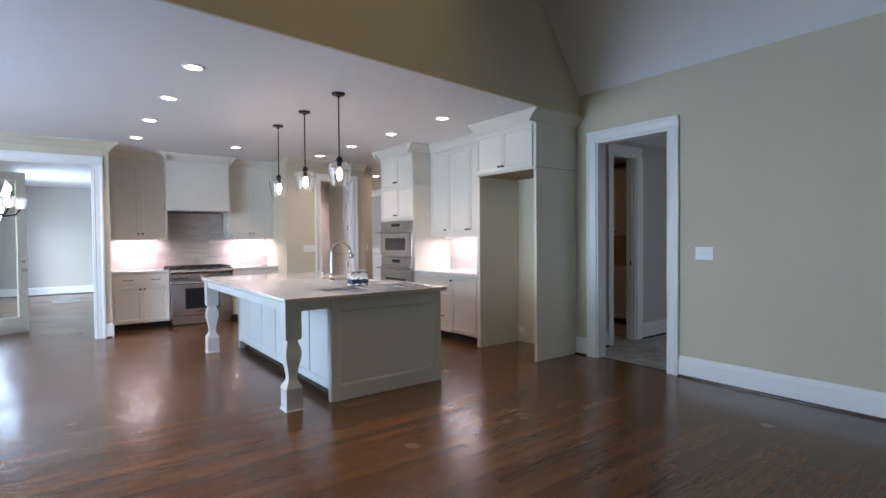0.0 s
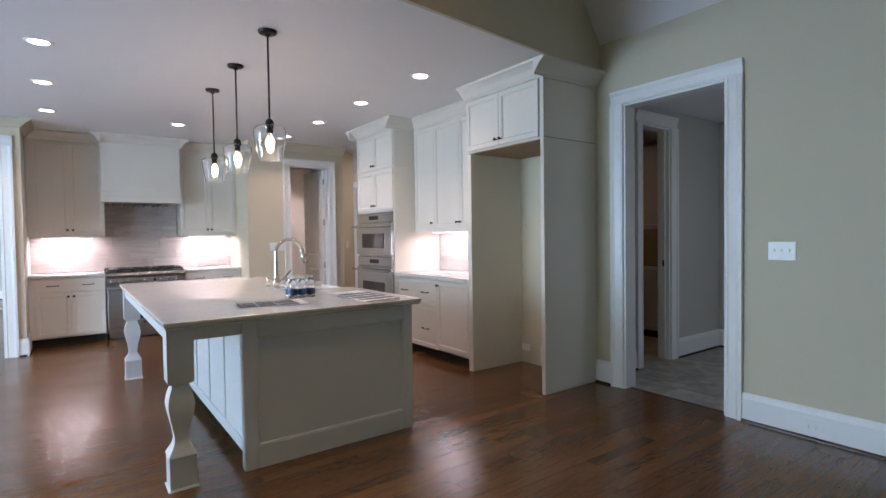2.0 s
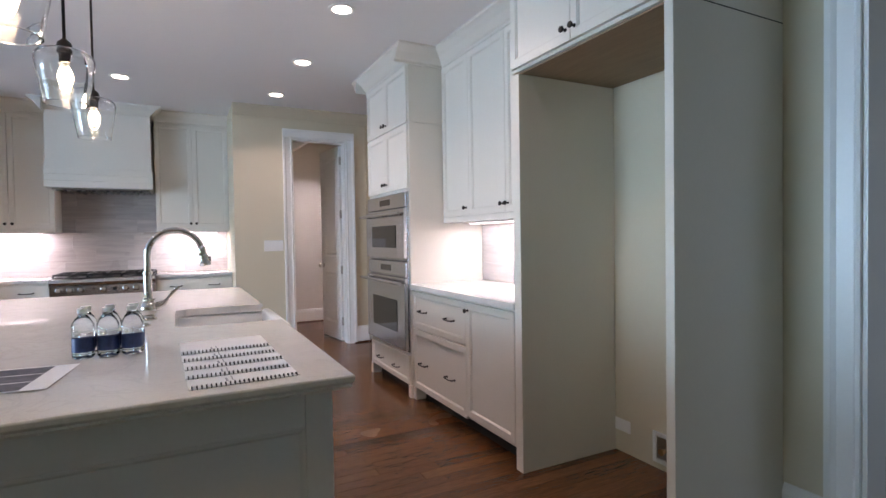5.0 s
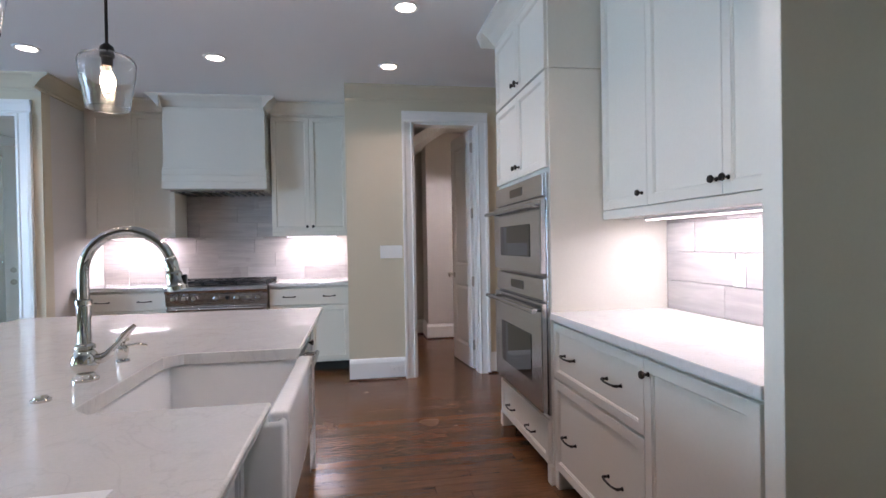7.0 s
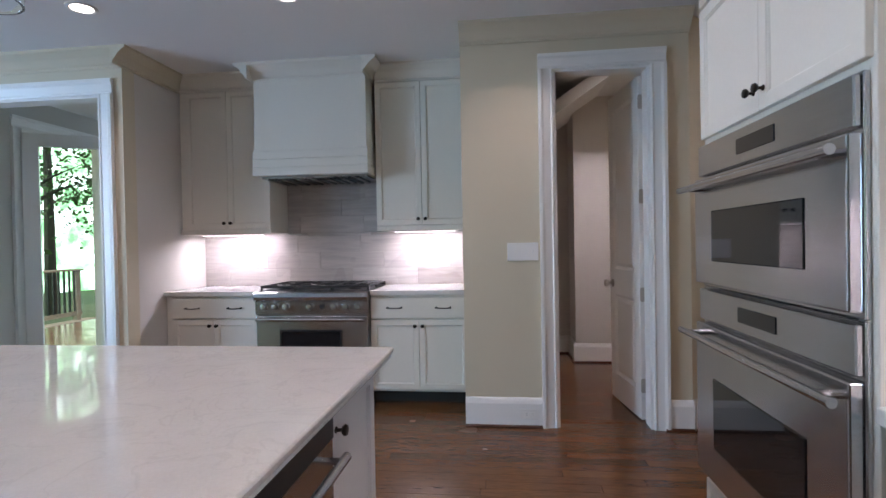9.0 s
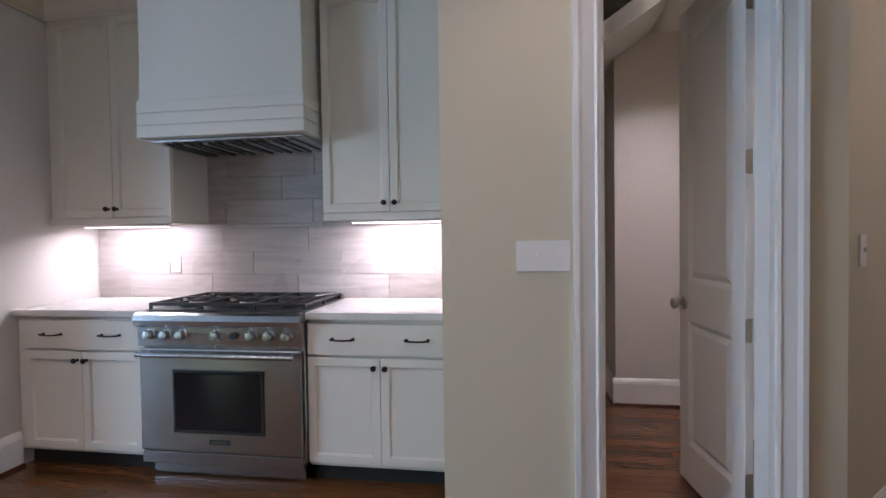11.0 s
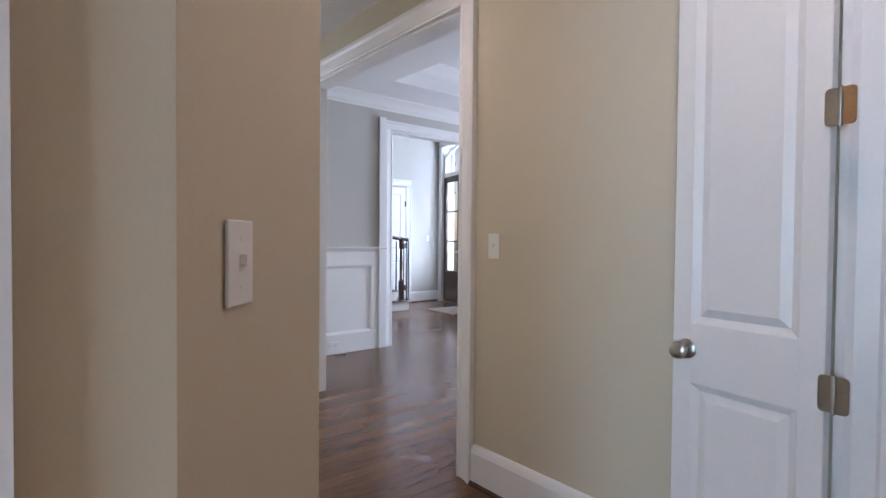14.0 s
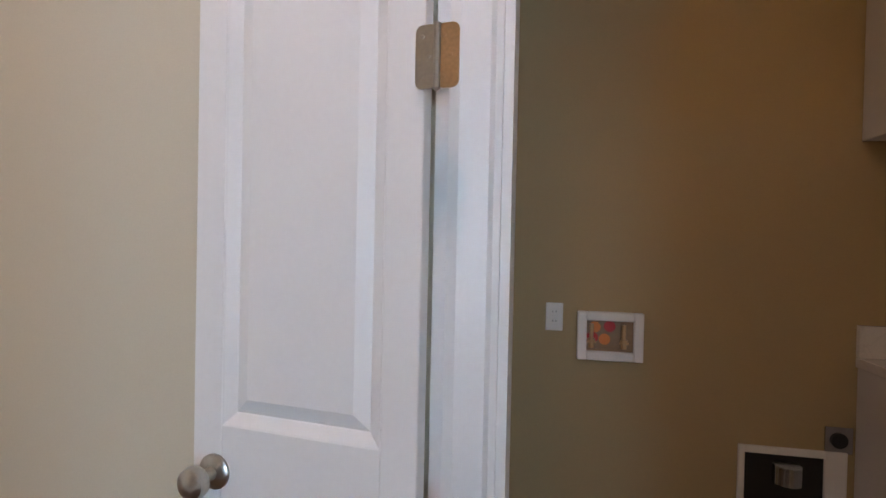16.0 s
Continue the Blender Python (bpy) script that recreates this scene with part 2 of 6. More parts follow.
M_QUARTZ = quartz()
OAK = [(0.088, 0.035, 0.013), (0.130, 0.056, 0.022), (0.105, 0.044, 0.017), (0.155, 0.070, 0.028)]
M_PLANK = piece_material("stained_oak", OAK, 0.22, (1.2, 14, 14), "object", 0.3, 0.08, 0.0, 9)
M_PLANKS = piece_material("stained_oak_far", OAK, 0.22, (1.2, 14, 14), "island", 0.3, 0.08, 0.0, 9)
TAUPE = [(0.33, 0.29, 0.27), (0.48, 0.44, 0.42), (0.40, 0.36, 0.335), (0.54, 0.50, 0.48)]
M_TILE_Y = piece_material("wood_look_tile", TAUPE, 0.3, (1.0, 10, 10), "object", 0.13, 0.03, 0, 3)
M_TILE_X = piece_material("wood_look_tile_side", TAUPE, 0.3, (10, 1.0, 10), "object", 0.13, 0.03, 0, 3)
M_GROUT = material("grout", (0.40, 0.37, 0.34), 0.9, vary=0.05, broad=5, fine=200)

# ---- shape helpers ----


def box(bm, x0, y0, z0, x1, y1, z1, bevel=0.0, seg=1):
    m = Matrix.LocRotScale(((x0 + x1) / 2, (y0 + y1) / 2, (z0 + z1) / 2), None, (abs(x1 - x0), abs(y1 - y0), abs(z1 - z0)))
    r = bmesh.ops.create_cube(bm, size=1, matrix=m)
    if bevel:
        vs = set(r["verts"])
        es = [e for e in bm.edges if e.verts[0] in vs and e.verts[1] in vs]
        bmesh.ops.bevel(bm, geom=es, offset=bevel, segments=seg, profile=0.5, affect="EDGES")


def boxes(*bs, bevel=0.0, seg=1):
    bm = bmesh.new()
    for b in bs:
        box(bm, *b, bevel=bevel, seg=seg)
    return bm


def mould(bm, p0, p1, a, b, prof):
    """A profile of (along a, along b) pairs drawn from p0 to p1."""
    a, b = Vector(a), Vector(b)
    rings = []
    for p in (Vector(p0), Vector(p1)):
        rings.append([bm.verts.new(p + a * o + b * u) for o, u in prof])
    n = len(prof)
    for i in range(n):
        bm.faces.new((rings[0][i], rings[0][(i + 1) % n], rings[1][(i + 1) % n], rings[1][i]))
    bm.faces.new(rings[0])
    bm.faces.new(list(reversed(rings[1])))


def lathe(bm, prof, m=None, seg=20, close=False):
    """Turns (radius, height) pairs about z."""
    m = m or Matrix()
    rings = []
    for r, z in prof:
        r = max(r, 0.0004)
        rings.append([bm.verts.new(m @ Vector((r * math.cos(2 * math.pi * k / seg), r * math.sin(2 * math.pi * k / seg), z))) for k in range(seg)])
    for q, w in zip(rings, rings[1:]):
        for k in range(seg):
            bm.faces.new((q[k], q[(k + 1) % seg], w[(k + 1) % seg], w[k]))
    if not close:
        bm.faces.new(list(reversed(rings[0])))
        bm.faces.new(rings[-1])


def tube(bm, pts, r, seg=10):
    """A round bar along points; r a number or one per point."""
    pts = [Vector(p) for p in pts]
    rs = r if isinstance(r, (list, tuple)) else [r] * len(pts)
    rings = []
    u = None
    for i, p in enumerate(pts):
        d = (pts[min(i + 1, len(pts) - 1)] - pts[max(i - 1, 0)]).normalized()
        if u is None:
            u = d.cross(Vector((0.13, 0.07, 1)) if abs(d.z) < 0.95 else Vector((1, 0.1, 0)))
        u = (u - d * u.dot(d)).normalized()
        v = d.cross(u)
        rings.append([bm.verts.new(p + (u * math.cos(2 * math.pi * k / seg) + v * math.sin(2 * math.pi * k / seg)) * rs[i]) for k in range(seg)])
    for q, w in zip(rings, rings[1:]):
        for k in range(seg):
            bm.faces.new((q[k], q[(k + 1) % seg], w[(k + 1) % seg], w[k]))
    bm.faces.new(rings[0])
    bm.faces.new(list(reversed(rings[-1])))


def mesh_of(name, bm, mat, smooth=False):
    bmesh.ops.recalc_face_normals(bm, faces=bm.faces[:])
    me = bpy.data.meshes.new(name)
    bm.to_mesh(me)
    bm.free()
    me.materials.append(mat)
    if smooth:
        me.shade_smooth()
        me.set_sharp_from_angle(angle=radians(35))
    return me


def part(name, bm, mat, parent, label="", smooth=False, loc=None):
    ob = new(name, mesh_of(name, bm, mat, smooth))
    ob.parent = parent
    if loc is not None:
        ob.matrix_basis = loc
    return tagged(ob, label)


def thing(name, m, label, category, group=""):
    ob = new(name)
    ob.empty_display_size = 0.1
    ob.matrix_basis = m
    return tagged(ob, label, category, group)


def solid(name, bm, mat, label, category, kind="", smooth=False, group="", m=None):
    ob = new(name, mesh_of(name, bm, mat, smooth))
    if m is not None:
        ob.matrix_basis = m
    return tagged(ob, label, category, group, kind)


def wall_boxes(bm, axis, c0, c1, a0, a1, z0, z1, holes=()):
    """A wall between c0 and c1 across, a0 to a1 along, with rectangular holes (h0, h1, bottom, top)."""
    def put(s, e, b, t):
        if e - s > 1e-4 and t - b > 1e-4:
            if axis == "x":
                box(bm, s, c0, b, e, c1, t)
            else:
                box(bm, c0, s, b, c1, e, t)
    cur = a0
    for h0, h1, b, t in sorted(holes):
        put(cur, h0, z0, z1)
        put(h0, h1, z0, b)
        put(h0, h1, t, z1)
        cur = h1
    put(cur, a1, z0, z1)


def wall(name, axis, c0, c1, a0, a1, z1, holes=(), mat=None, label="painted plaster wall", z0=0.0):
    bm = bmesh.new()
    wall_boxes(bm, axis, c0, c1, a0, a1, z0, z1, holes)
    return solid(name, bm, mat or M_WALL, label, "wall", "structure")


BASE = [(0, 0), (0.022, 0), (0.022, 0.165), (0.016, 0.185), (0.010, 0.198), (0.004, 0.205), (0, 0.205)]
CASE = [(0, 0), (0.018, 0.0), (0.022, 0.012), (0.016, 0.022), (0.020, 0.05), (0.024, 0.075), (0.034, 0.092), (0.034, 0.115), (0, 0.115)]
CROWN = [(0, 0), (0.115, 0), (0.115, -0.018), (0.095, -0.03), (0.06, -0.06), (0.03, -0.1), (0.014, -0.112), (0.014, -0.13), (0, -0.13)]
SHOE = [(0, 0), (0.014, 0), (0.013, 0.009), (0.008, 0.016), (0, 0.019)]
UP = (0, 0, 1)


def baseboard(runs, label="tall white painted baseboard"):
    """runs: (p0, p1, outward)"""
    bm, shoe = bmesh.new(), bmesh.new()
    for p0, p1, out in runs:
        mould(bm, p0, p1, out, UP, BASE)
        o = Vector(out) * 0.0225
        mould(shoe, Vector(p0) + o, Vector(p1) + o, out, UP, SHOE)
    solid("trim_shoe", shoe, M_DARKWOOD, "dark stained shoe moulding under the baseboard", "moulding", "structure")
    return solid("baseboard", bm, M_TRIM, label, "baseboard", "structure")


def crown(runs, mat, z, label, name="trim"):
    bm = bmesh.new()
    for p0, p1, out in runs:
        mould(bm, (*p0, z), (*p1, z), out, UP, CROWN)
    return solid(name, bm, mat, label, "crown moulding", "structure")


def casing(name, axis, face, out, a0, a1, top, jamb=None, label="white painted door casing", w=0.115):
    """Casing on the face of a wall around an opening from a0 to a1, and jamb linings through to `jamb`."""
    bm = bmesh.new()
    k = w / 0.115
    prof = [(o, u * k) for o, u in CASE]
    o = Vector((0, out, 0)) if axis == "x" else Vector((out, 0, 0))
    al = Vector((1, 0, 0)) if axis == "x" else Vector((0, 1, 0))

    def P(a, z):
        return (a, face, z) if axis == "x" else (face, a, z)
    mould(bm, P(a0, 0), P(a0, top), o, -al, prof)
    mould(bm, P(a1, 0), P(a1, top), o, al, prof)
    mould(bm, P(a0 - w, top), P(a1 + w, top), o, (0, 0, 1), prof)
    if jamb is not None:
        lo, hi = sorted((face - 0.001 * out, jamb))
        for s, e, b, t in ((a0, a0 + 0.018, 0, top), (a1 - 0.018, a1, 0, top), (a0 + 0.018, a1 - 0.018, top - 0.018, top)):
            if axis == "x":
                box(bm, s, lo, b, e, hi, t)
            else:
                box(bm, lo, s, b, hi, e, t)
    return solid(name, bm, M_TRIM, label, "door casing", "structure")

# ---- structure ----
CEIL = 2.78
FRONT = 8.53            # face of the pantry wall
SIDE = 4.98             # face of the long right-hand wall
NL, NR, NB = 0.66, 3.22, 9.58   # range niche: left, right, back
HALL = 6.40


FX, FY = 11.13, 15.74
ENTRY = Matrix.Translation((FX, FY, 0)) @ pose(0, 0, 0, 0, 0, -16) @ Matrix.Translation((-FX, -FY, 0))   # the entrance wall stands askew


def header_y(x):
    return 3.17 + (x - 0.59) * 0.1136


def prism(bm, pts, z0, z1):
    lo = [bm.verts.new((x, y, z0)) for x, y in pts]
    hi = [bm.verts.new((x, y, z1)) for x, y in pts]
    n = len(pts)
    for i in range(n):
        bm.faces.new((lo[i], lo[(i + 1) % n], hi[(i + 1) % n], hi[i]))
    bm.faces.new(list(reversed(lo)))
    bm.faces.new(hi)


wall("wall_east", "y", SIDE, 5.12, -5.0, 7.25, 3.05, [(2.575, 3.435, 0, 2.455)], label="warm beige painted wall with a cased doorway")
wall("wall_pantry", "x", FRONT, 8.66, NR, 4.74, CEIL, [(3.853, 4.49, 0, 2.455)], label="beige painted wall beside the pantry door")
wall("wall_niche_right", "y", NR, 3.35, 8.66, 9.72, CEIL)
wall("wall_niche_back", "x", NB, 9.72, 0.52, NR, CEIL)
wall("wall_niche_left", "y", 0.52, NL, 8.66, NB, CEIL, (), M_WALL_PALE, "pale painted side wall of the range niche")
wall("wall_breakfast", "x", FRONT, 8.66, -4.0, NL, CEIL, [(-1.0, 0.472, 0, 2.455)], label="beige painted wall with a wide cased opening")
wall("wall_west", "y", -4.15, -4.0, -5.0, FRONT, 5.7, [(-1.7, 0.1, 0.9, 2.4), (3.82, 6.4, 0.5, 2.6)])
wall("wall_south", "x", -5.15, -5.0, -4.15, 5.12, 5.7)
_bm = bmesh.new()
prism(_bm, [(4.74, FRONT), (5.10, 8.89), (4.97, 8.944), (4.686, 8.66)], 0, CEIL)
solid("wall_angled", _bm, M_WALL, "beige painted angled wall with a light switch", "wall", "structure")
wall("wall_hall_west", "y", 4.97, 5.10, 8.89, 12.13, CEIL)
wall("wall_hall_east", "y", HALL, 6.54, 6.4, 12.13, 3.0, [(7.25, 8.148, 0, 2.455), (9.885, 11.70, 0, 2.47)], label="beige painted hall wall with a wide cased opening")
wall("wall_hall_end", "x", 12.0, 12.13, 5.10, HALL, 3.6, [(5.25, 6.17, 0, 2.47)])
wall("wall_passage_south", "x", 12.0, 12.13, 4.4, 5.10, 3.6)
wall("wall_hall_south", "x", 7.12, 7.25, 5.12, HALL, CEIL)
# pantry
wall("wall_pantry_back", "x", 10.9, 11.0, 2.4, 4.243, CEIL, (), M_WALL_PALE, "pale painted pantry wall")
wall("wall_pantry_left", "y", 2.4, 2.5, 9.72, 10.9, CEIL, (), M_WALL_PALE, "pale painted pantry wall")
_bm = boxes((4.243, 10.457, 0, 4.97, 11.0, CEIL))
solid("wall_pantry_pier", _bm, M_WALL_PALE, "pale painted pier inside the pantry", "wall", "structure")
_bm = bmesh.new()
mould(_bm, (0, 9.78, 0), (0, 10.9, 0), (1, 0, 0), UP, [(2.5, 1.46), (4.49, 2.779), (4.30, 2.779), (2.5, 1.58)])
solid("ceiling_pantry_slope", _bm, M_CEIL, "white sloped ceiling under the stairs", "ceiling", "structure")
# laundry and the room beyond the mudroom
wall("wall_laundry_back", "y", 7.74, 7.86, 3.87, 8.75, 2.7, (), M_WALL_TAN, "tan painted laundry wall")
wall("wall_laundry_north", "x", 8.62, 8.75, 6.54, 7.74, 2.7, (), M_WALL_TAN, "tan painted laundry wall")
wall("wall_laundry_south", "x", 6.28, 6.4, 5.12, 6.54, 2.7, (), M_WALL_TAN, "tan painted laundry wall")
# mudroom
wall("wall_mudroom_north", "x", 3.74, 3.87, 5.12, 7.74, 2.7, [(5.72, 6.235, 0, 2.44)], M_WALL_GREY, "grey painted mudroom wall with a narrow doorway")
wall("wall_mudroom_east", "y", 7.27, 7.4, 1.4, 3.74, 2.7, (), M_WALL_GREY, "grey painted mudroom wall")
wall("wall_mudroom_south", "x", 1.27, 1.4, 5.12, 7.4, 2.7, [(5.7, 6.9, 0.5, 2.3)], M_WALL_GREY, "grey painted mudroom wall")
# breakfast room behind the wide opening
wall("wall_porch_side", "y", -1.3, -1.15, 8.66, 16.55, CEIL, [(9.45, 10.5, 0, 2.47), (12.8, 14.4, 0.5, 2.4)], M_WALL_GREY, "grey wall with a door to the deck")
wall("wall_far_room", "x", 16.4, 16.55, -1.15, 1.15, CEIL, (), M_WALL_GREY, "grey painted wall")
wall("wall_far_room_east", "y", 1.0, 1.15, 9.72, 16.4, CEIL, (), M_WALL_GREY, "grey painted wall")
# dining room and foyer
wall("wall_dining_north", "x", 12.83, 12.96, 6.54, 12.3, 2.95, [(7.95, 10.4, 0, 2.50)], M_WALL_GREY, "grey wall over white wainscot panelling")
wall("wall_dining_east", "y", 12.3, 12.45, 7.9, 12.96, 2.95, [(10.4, 12.6, 0.6, 2.5)], M_WALL_GREY, "grey painted wall")
wall("wall_dining_south", "x", 7.9, 8.0, 7.86, 12.3, 2.95, (), M_WALL_GREY, "grey painted wall")
_front = wall("wall_foyer_front", "y", FX, FX + 0.15, 12.4, 15.95, 3.6, [(FY - 1.5, FY, 0, 3.05)], M_WALL_GREY, "grey foyer wall round the entrance")
wall("wall_foyer_back", "x", 15.9, 16.05, 7.4, 11.6, 3.6, (), M_WALL_GREY, "grey foyer wall")
wall("wall_foyer_upper", "x", 12.83, 12.96, 6.54, 12.3, 3.6, (), M_WALL_GREY, "grey foyer wall", z0=2.95)
wall("wall_foyer_west", "y", 7.28, 7.4, 14.34, 15.9, 3.6, (), M_WALL_GREY, "grey foyer wall")
wall("wall_passage_end", "x", 14.21, 14.34, 4.4, 7.4, 3.6, [(6.55, 7.19, 0, 2.44)], M_WALL_GREY, "grey passage wall with a white door")
wall("wall_passage_west", "y", 4.4, 4.5, 12.13, 14.21, 3.6, (), M_WALL_GREY, "grey passage wall")
_bm = boxes((6.31, 12.13, 0, 6.54, 12.98, 3.6))
solid("wall_passage_pier", _bm, M_WALL_GREY, "grey wall end with baseboard in the passage", "wall", "structure")

# header over the kitchen's edge, and the vault of the great room
_bm = bmesh.new()
prism(_bm, [(-4, header_y(-4)), (SIDE, header_y(SIDE)), (SIDE, header_y(SIDE) + 0.03), (-4, header_y(-4) + 0.03)], CEIL - 0.002, 5.75)
solid("wall_header", _bm, M_WALL, "beige painted wall above the kitchen ceiling's edge", "wall", "structure")
_bm = bmesh.new()
prism(_bm, [(-4, header_y(-4) + 0.03), (SIDE, header_y(SIDE) + 0.03), (SIDE, 7.25), (6.54, 7.25), (6.54, 12.13), (-1.3, 12.13), (-4, 9.0)], CEIL, CEIL + 0.12)
box(_bm, -1.3, 12.13, CEIL, 1.15, 16.55, CEIL + 0.12)
solid("ceiling", _bm, M_CEIL, "flat white painted kitchen ceiling", "ceiling", "structure")
_bm = bmesh.new()
mould(_bm, (0, -5, 0), (0, 3.9, 0), (1, 0, 0), UP, [(SIDE + 0.1, 2.90), (2.88, 5.6), (-4, 5.6), (-4, 5.72), (2.94, 5.72), (SIDE + 0.1, 3.06)])
solid("ceiling_vault", _bm, M_CEIL, "white vaulted ceiling of the great room", "ceiling", "structure")
_bm = boxes((5.12, 1.4, 2.62, 7.4, 3.74, 2.7))
solid("ceiling_mudroom", _bm, M_CEIL, "white mudroom ceiling", "ceiling", "structure")
_bm = boxes((5.12, 3.87, 2.62, 7.74, 6.28, 2.7), (6.54, 6.28, 2.62, 7.74, 8.62, 2.7))
solid("ceiling_laundry", _bm, M_CEIL, "white laundry ceiling", "ceiling", "structure")
_bm = boxes((6.54, 8.0, 2.84, 12.3, 9.3, 2.9), (6.54, 9.3, 2.84, 7.55, 12.83, 2.9), (11.3, 9.3, 2.84, 12.3, 12.83, 2.9), (7.55, 12.2, 2.84, 11.3, 12.83, 2.9), (7.4, 9.2, 3.1, 11.45, 12.5, 3.16),
            (7.50, 9.25, 2.9, 7.55, 12.25, 3.1), (11.3, 9.25, 2.9, 11.35, 12.25, 3.1), (7.55, 12.2, 2.9, 11.3, 12.25, 3.1), (7.55, 9.25, 2.9, 11.3, 9.3, 3.1))
for p0, p1, o in (((7.55, 12.2), (11.3, 12.2), (0, -1, 0)), ((7.55, 9.3), (7.55, 12.2), (1, 0, 0)), ((11.3, 9.3), (11.3, 12.2), (-1, 0, 0))):
    mould(_bm, (*p0, 3.1), (*p1, 3.1), o, UP, CROWN)
solid("ceiling_dining", _bm, M_CEIL, "white tray ceiling with stepped crown moulding", "ceiling", "structure")
_bm = boxes((4.4, 12.13, 3.5, 12.2, 16.05, 3.6))
solid("ceiling_foyer", _bm, M_CEIL, "white foyer ceiling", "ceiling", "structure")

# out-of-view slab, added to keep sun and sky from leaking in
solid("roof", boxes((5.12, 1.2, 3.65, 12.6, 16.2, 3.75), (-1.5, 8.6, 3.65, 5.12, 16.7, 3.75), (-4.2, 3.9, 3.65, 5.12, 8.6, 3.75)), M_DARK, "unseen flat slab added over the rooms to stop light leaks", "roof", "structure")
# trim
baseboard([
    ((SIDE, -5, 0), (SIDE, 2.46, 0), (-1, 0, 0)), ((SIDE, 3.55, 0), (SIDE, 3.715, 0), (-1, 0, 0)),
    ((NR, FRONT, 0), (3.75, FRONT, 0), (0, -1, 0)), ((4.56, FRONT, 0), (4.745, FRONT, 0), (0, -1, 0)),
    ((4.74, FRONT, 0), (5.10, 8.89, 0), (0.7071, -0.7071, 0)), ((5.10, 8.885, 0), (5.10, 12.0, 0), (1, 0, 0)),
    ((0.585, FRONT, 0), (NL, FRONT, 0), (0, -1, 0)), ((NL, FRONT - 0.022, 0), (NL, 8.97, 0), (1, 0, 0)), ((-4, FRONT, 0), (-1.12, FRONT, 0), (0, -1, 0)),
    ((HALL, 8.263, 0), (HALL, 9.77, 0), (-1, 0, 0)), ((HALL, 11.815, 0), (HALL, 12.0, 0), (-1, 0, 0)), ((6.285, 12.0, 0), (6.40, 12.0, 0), (0, -1, 0)),
    ((2.5, 10.9, 0), (4.243, 10.9, 0), (0, -1, 0)), ((4.243, 10.45, 0), (4.243, 10.9, 0), (-1, 0, 0)), ((4.221, 10.457, 0), (4.97, 10.457, 0), (0, -1, 0)), ((4.97, 8.95, 0), (4.97, 10.457, 0), (-1, 0, 0)),
    ((7.74, 7.05, 0), (7.74, 8.62, 0), (-1, 0, 0)),
    ((-1.15, 16.4, 0), (1.0, 16.4, 0), (0, -1, 0)), ((1.0, 9.72, 0), (1.0, 16.4, 0), (-1, 0, 0)),
    ((6.34, 3.74, 0), (7.27, 3.74, 0), (0, -1, 0)), ((7.27, 1.4, 0), (7.27, 3.74, 0), (-1, 0, 0)), ((5.12, 3.74, 0), (5.62, 3.74, 0), (0, -1, 0)),
    ((7.4, 15.9, 0), (11.25, 15.9, 0), (0, -1, 0)), ((4.5, 14.21, 0), (6.43, 14.21, 0), (0, -1, 0)),
    ((6.31, 12.13, 0), (6.31, 12.98, 0), (-1, 0, 0)), ((6.288, 12.98, 0), (6.54, 12.98, 0), (0, 1, 0)),
])
crown([((-4, FRONT), (NL, FRONT), (0, -1, 0)), ((NL, FRONT - 0.115), (NL, NB), (1, 0, 0)), ((NR, FRONT), (4.745, FRONT), (0, -1, 0))], M_WALL, CEIL, "beige painted crown moulding")
crown([((6.54, 12.83), (12.3, 12.83), (0, -1, 0)), ((6.54, 8.8), (6.54, 12.83), (1, 0, 0))], M_TRIM, 2.84, "white dining room crown moulding")
casing("trim_door_mudroom", "y", SIDE, -1, 2.575, 3.435, 2.455, 5.121)
casing("trim_door_pantry", "x", FRONT, -1, 3.853, 4.49, 2.455, 8.661, w=0.102)
casing("trim_opening_breakfast", "x", FRONT, -1, -1.0, 0.472, 2.455, 8.661)
casing("trim_opening_dining", "y", HALL, -1, 9.885, 11.70, 2.47, 6.541)
casing("trim_opening_passage", "x", 12.0, -1, 5.25, 6.17, 2.47, 12.131)
casing("trim_door_laundry", "y", HALL, -1, 7.25, 8.148, 2.455, 6.541)
casing("trim_door_mudroom_inner", "x", 3.74, -1, 5.72, 6.235, 2.44, 3.871)
casing("trim_opening_foyer", "x", 12.83, -1, 7.95, 10.4, 2.50, 12.961, w=0.1)
_case = casing("trim_entrance", "y", FX, -1, FY - 1.5, FY, 3.05, w=0.09)
for _o in (_front, _case):
    _o.matrix_basis = ENTRY
casing("trim_passage_door", "x", 14.21, -1, 6.55, 7.19, 2.44)
casing("trim_deck_door", "y", -1.15, 1, 9.45, 10.5, 2.47, -1.301)

# wainscot of the dining room
_w = thing("wainscot", pose(-0.1, 12.83, 0), "white painted wainscot panelling with a chair rail", "wainscot")
_w["kind"] = "structure"
part("panel_backing", boxes((6.63, -0.012, 0.0, 7.95, -0.001, 1.09)), M_TRIM, _w)
_bm = boxes((6.63, -0.03, 0.0, 7.95, -0.012, 0.205), (6.63, -0.024, 0.95, 7.95, -0.012, 1.09), (6.63, -0.024, 0.205, 6.72, -0.012, 0.95), (7.77, -0.024, 0.205, 7.95, -0.012, 0.95), bevel=0.003)
part("stile", _bm, M_TRIM, _w)
_bm = bmesh.new()
mould(_bm, (6.63, 0, 1.09), (7.96, 0, 1.09), (0, -1, 0), UP, [(0, 0), (0.02, 0), (0.026, 0.02), (0.045, 0.035), (0.055, 0.05), (0.055, 0.06), (0, 0.06)])
part("chair_rail", _bm, M_TRIM, _w)
_bm = bmesh.new()
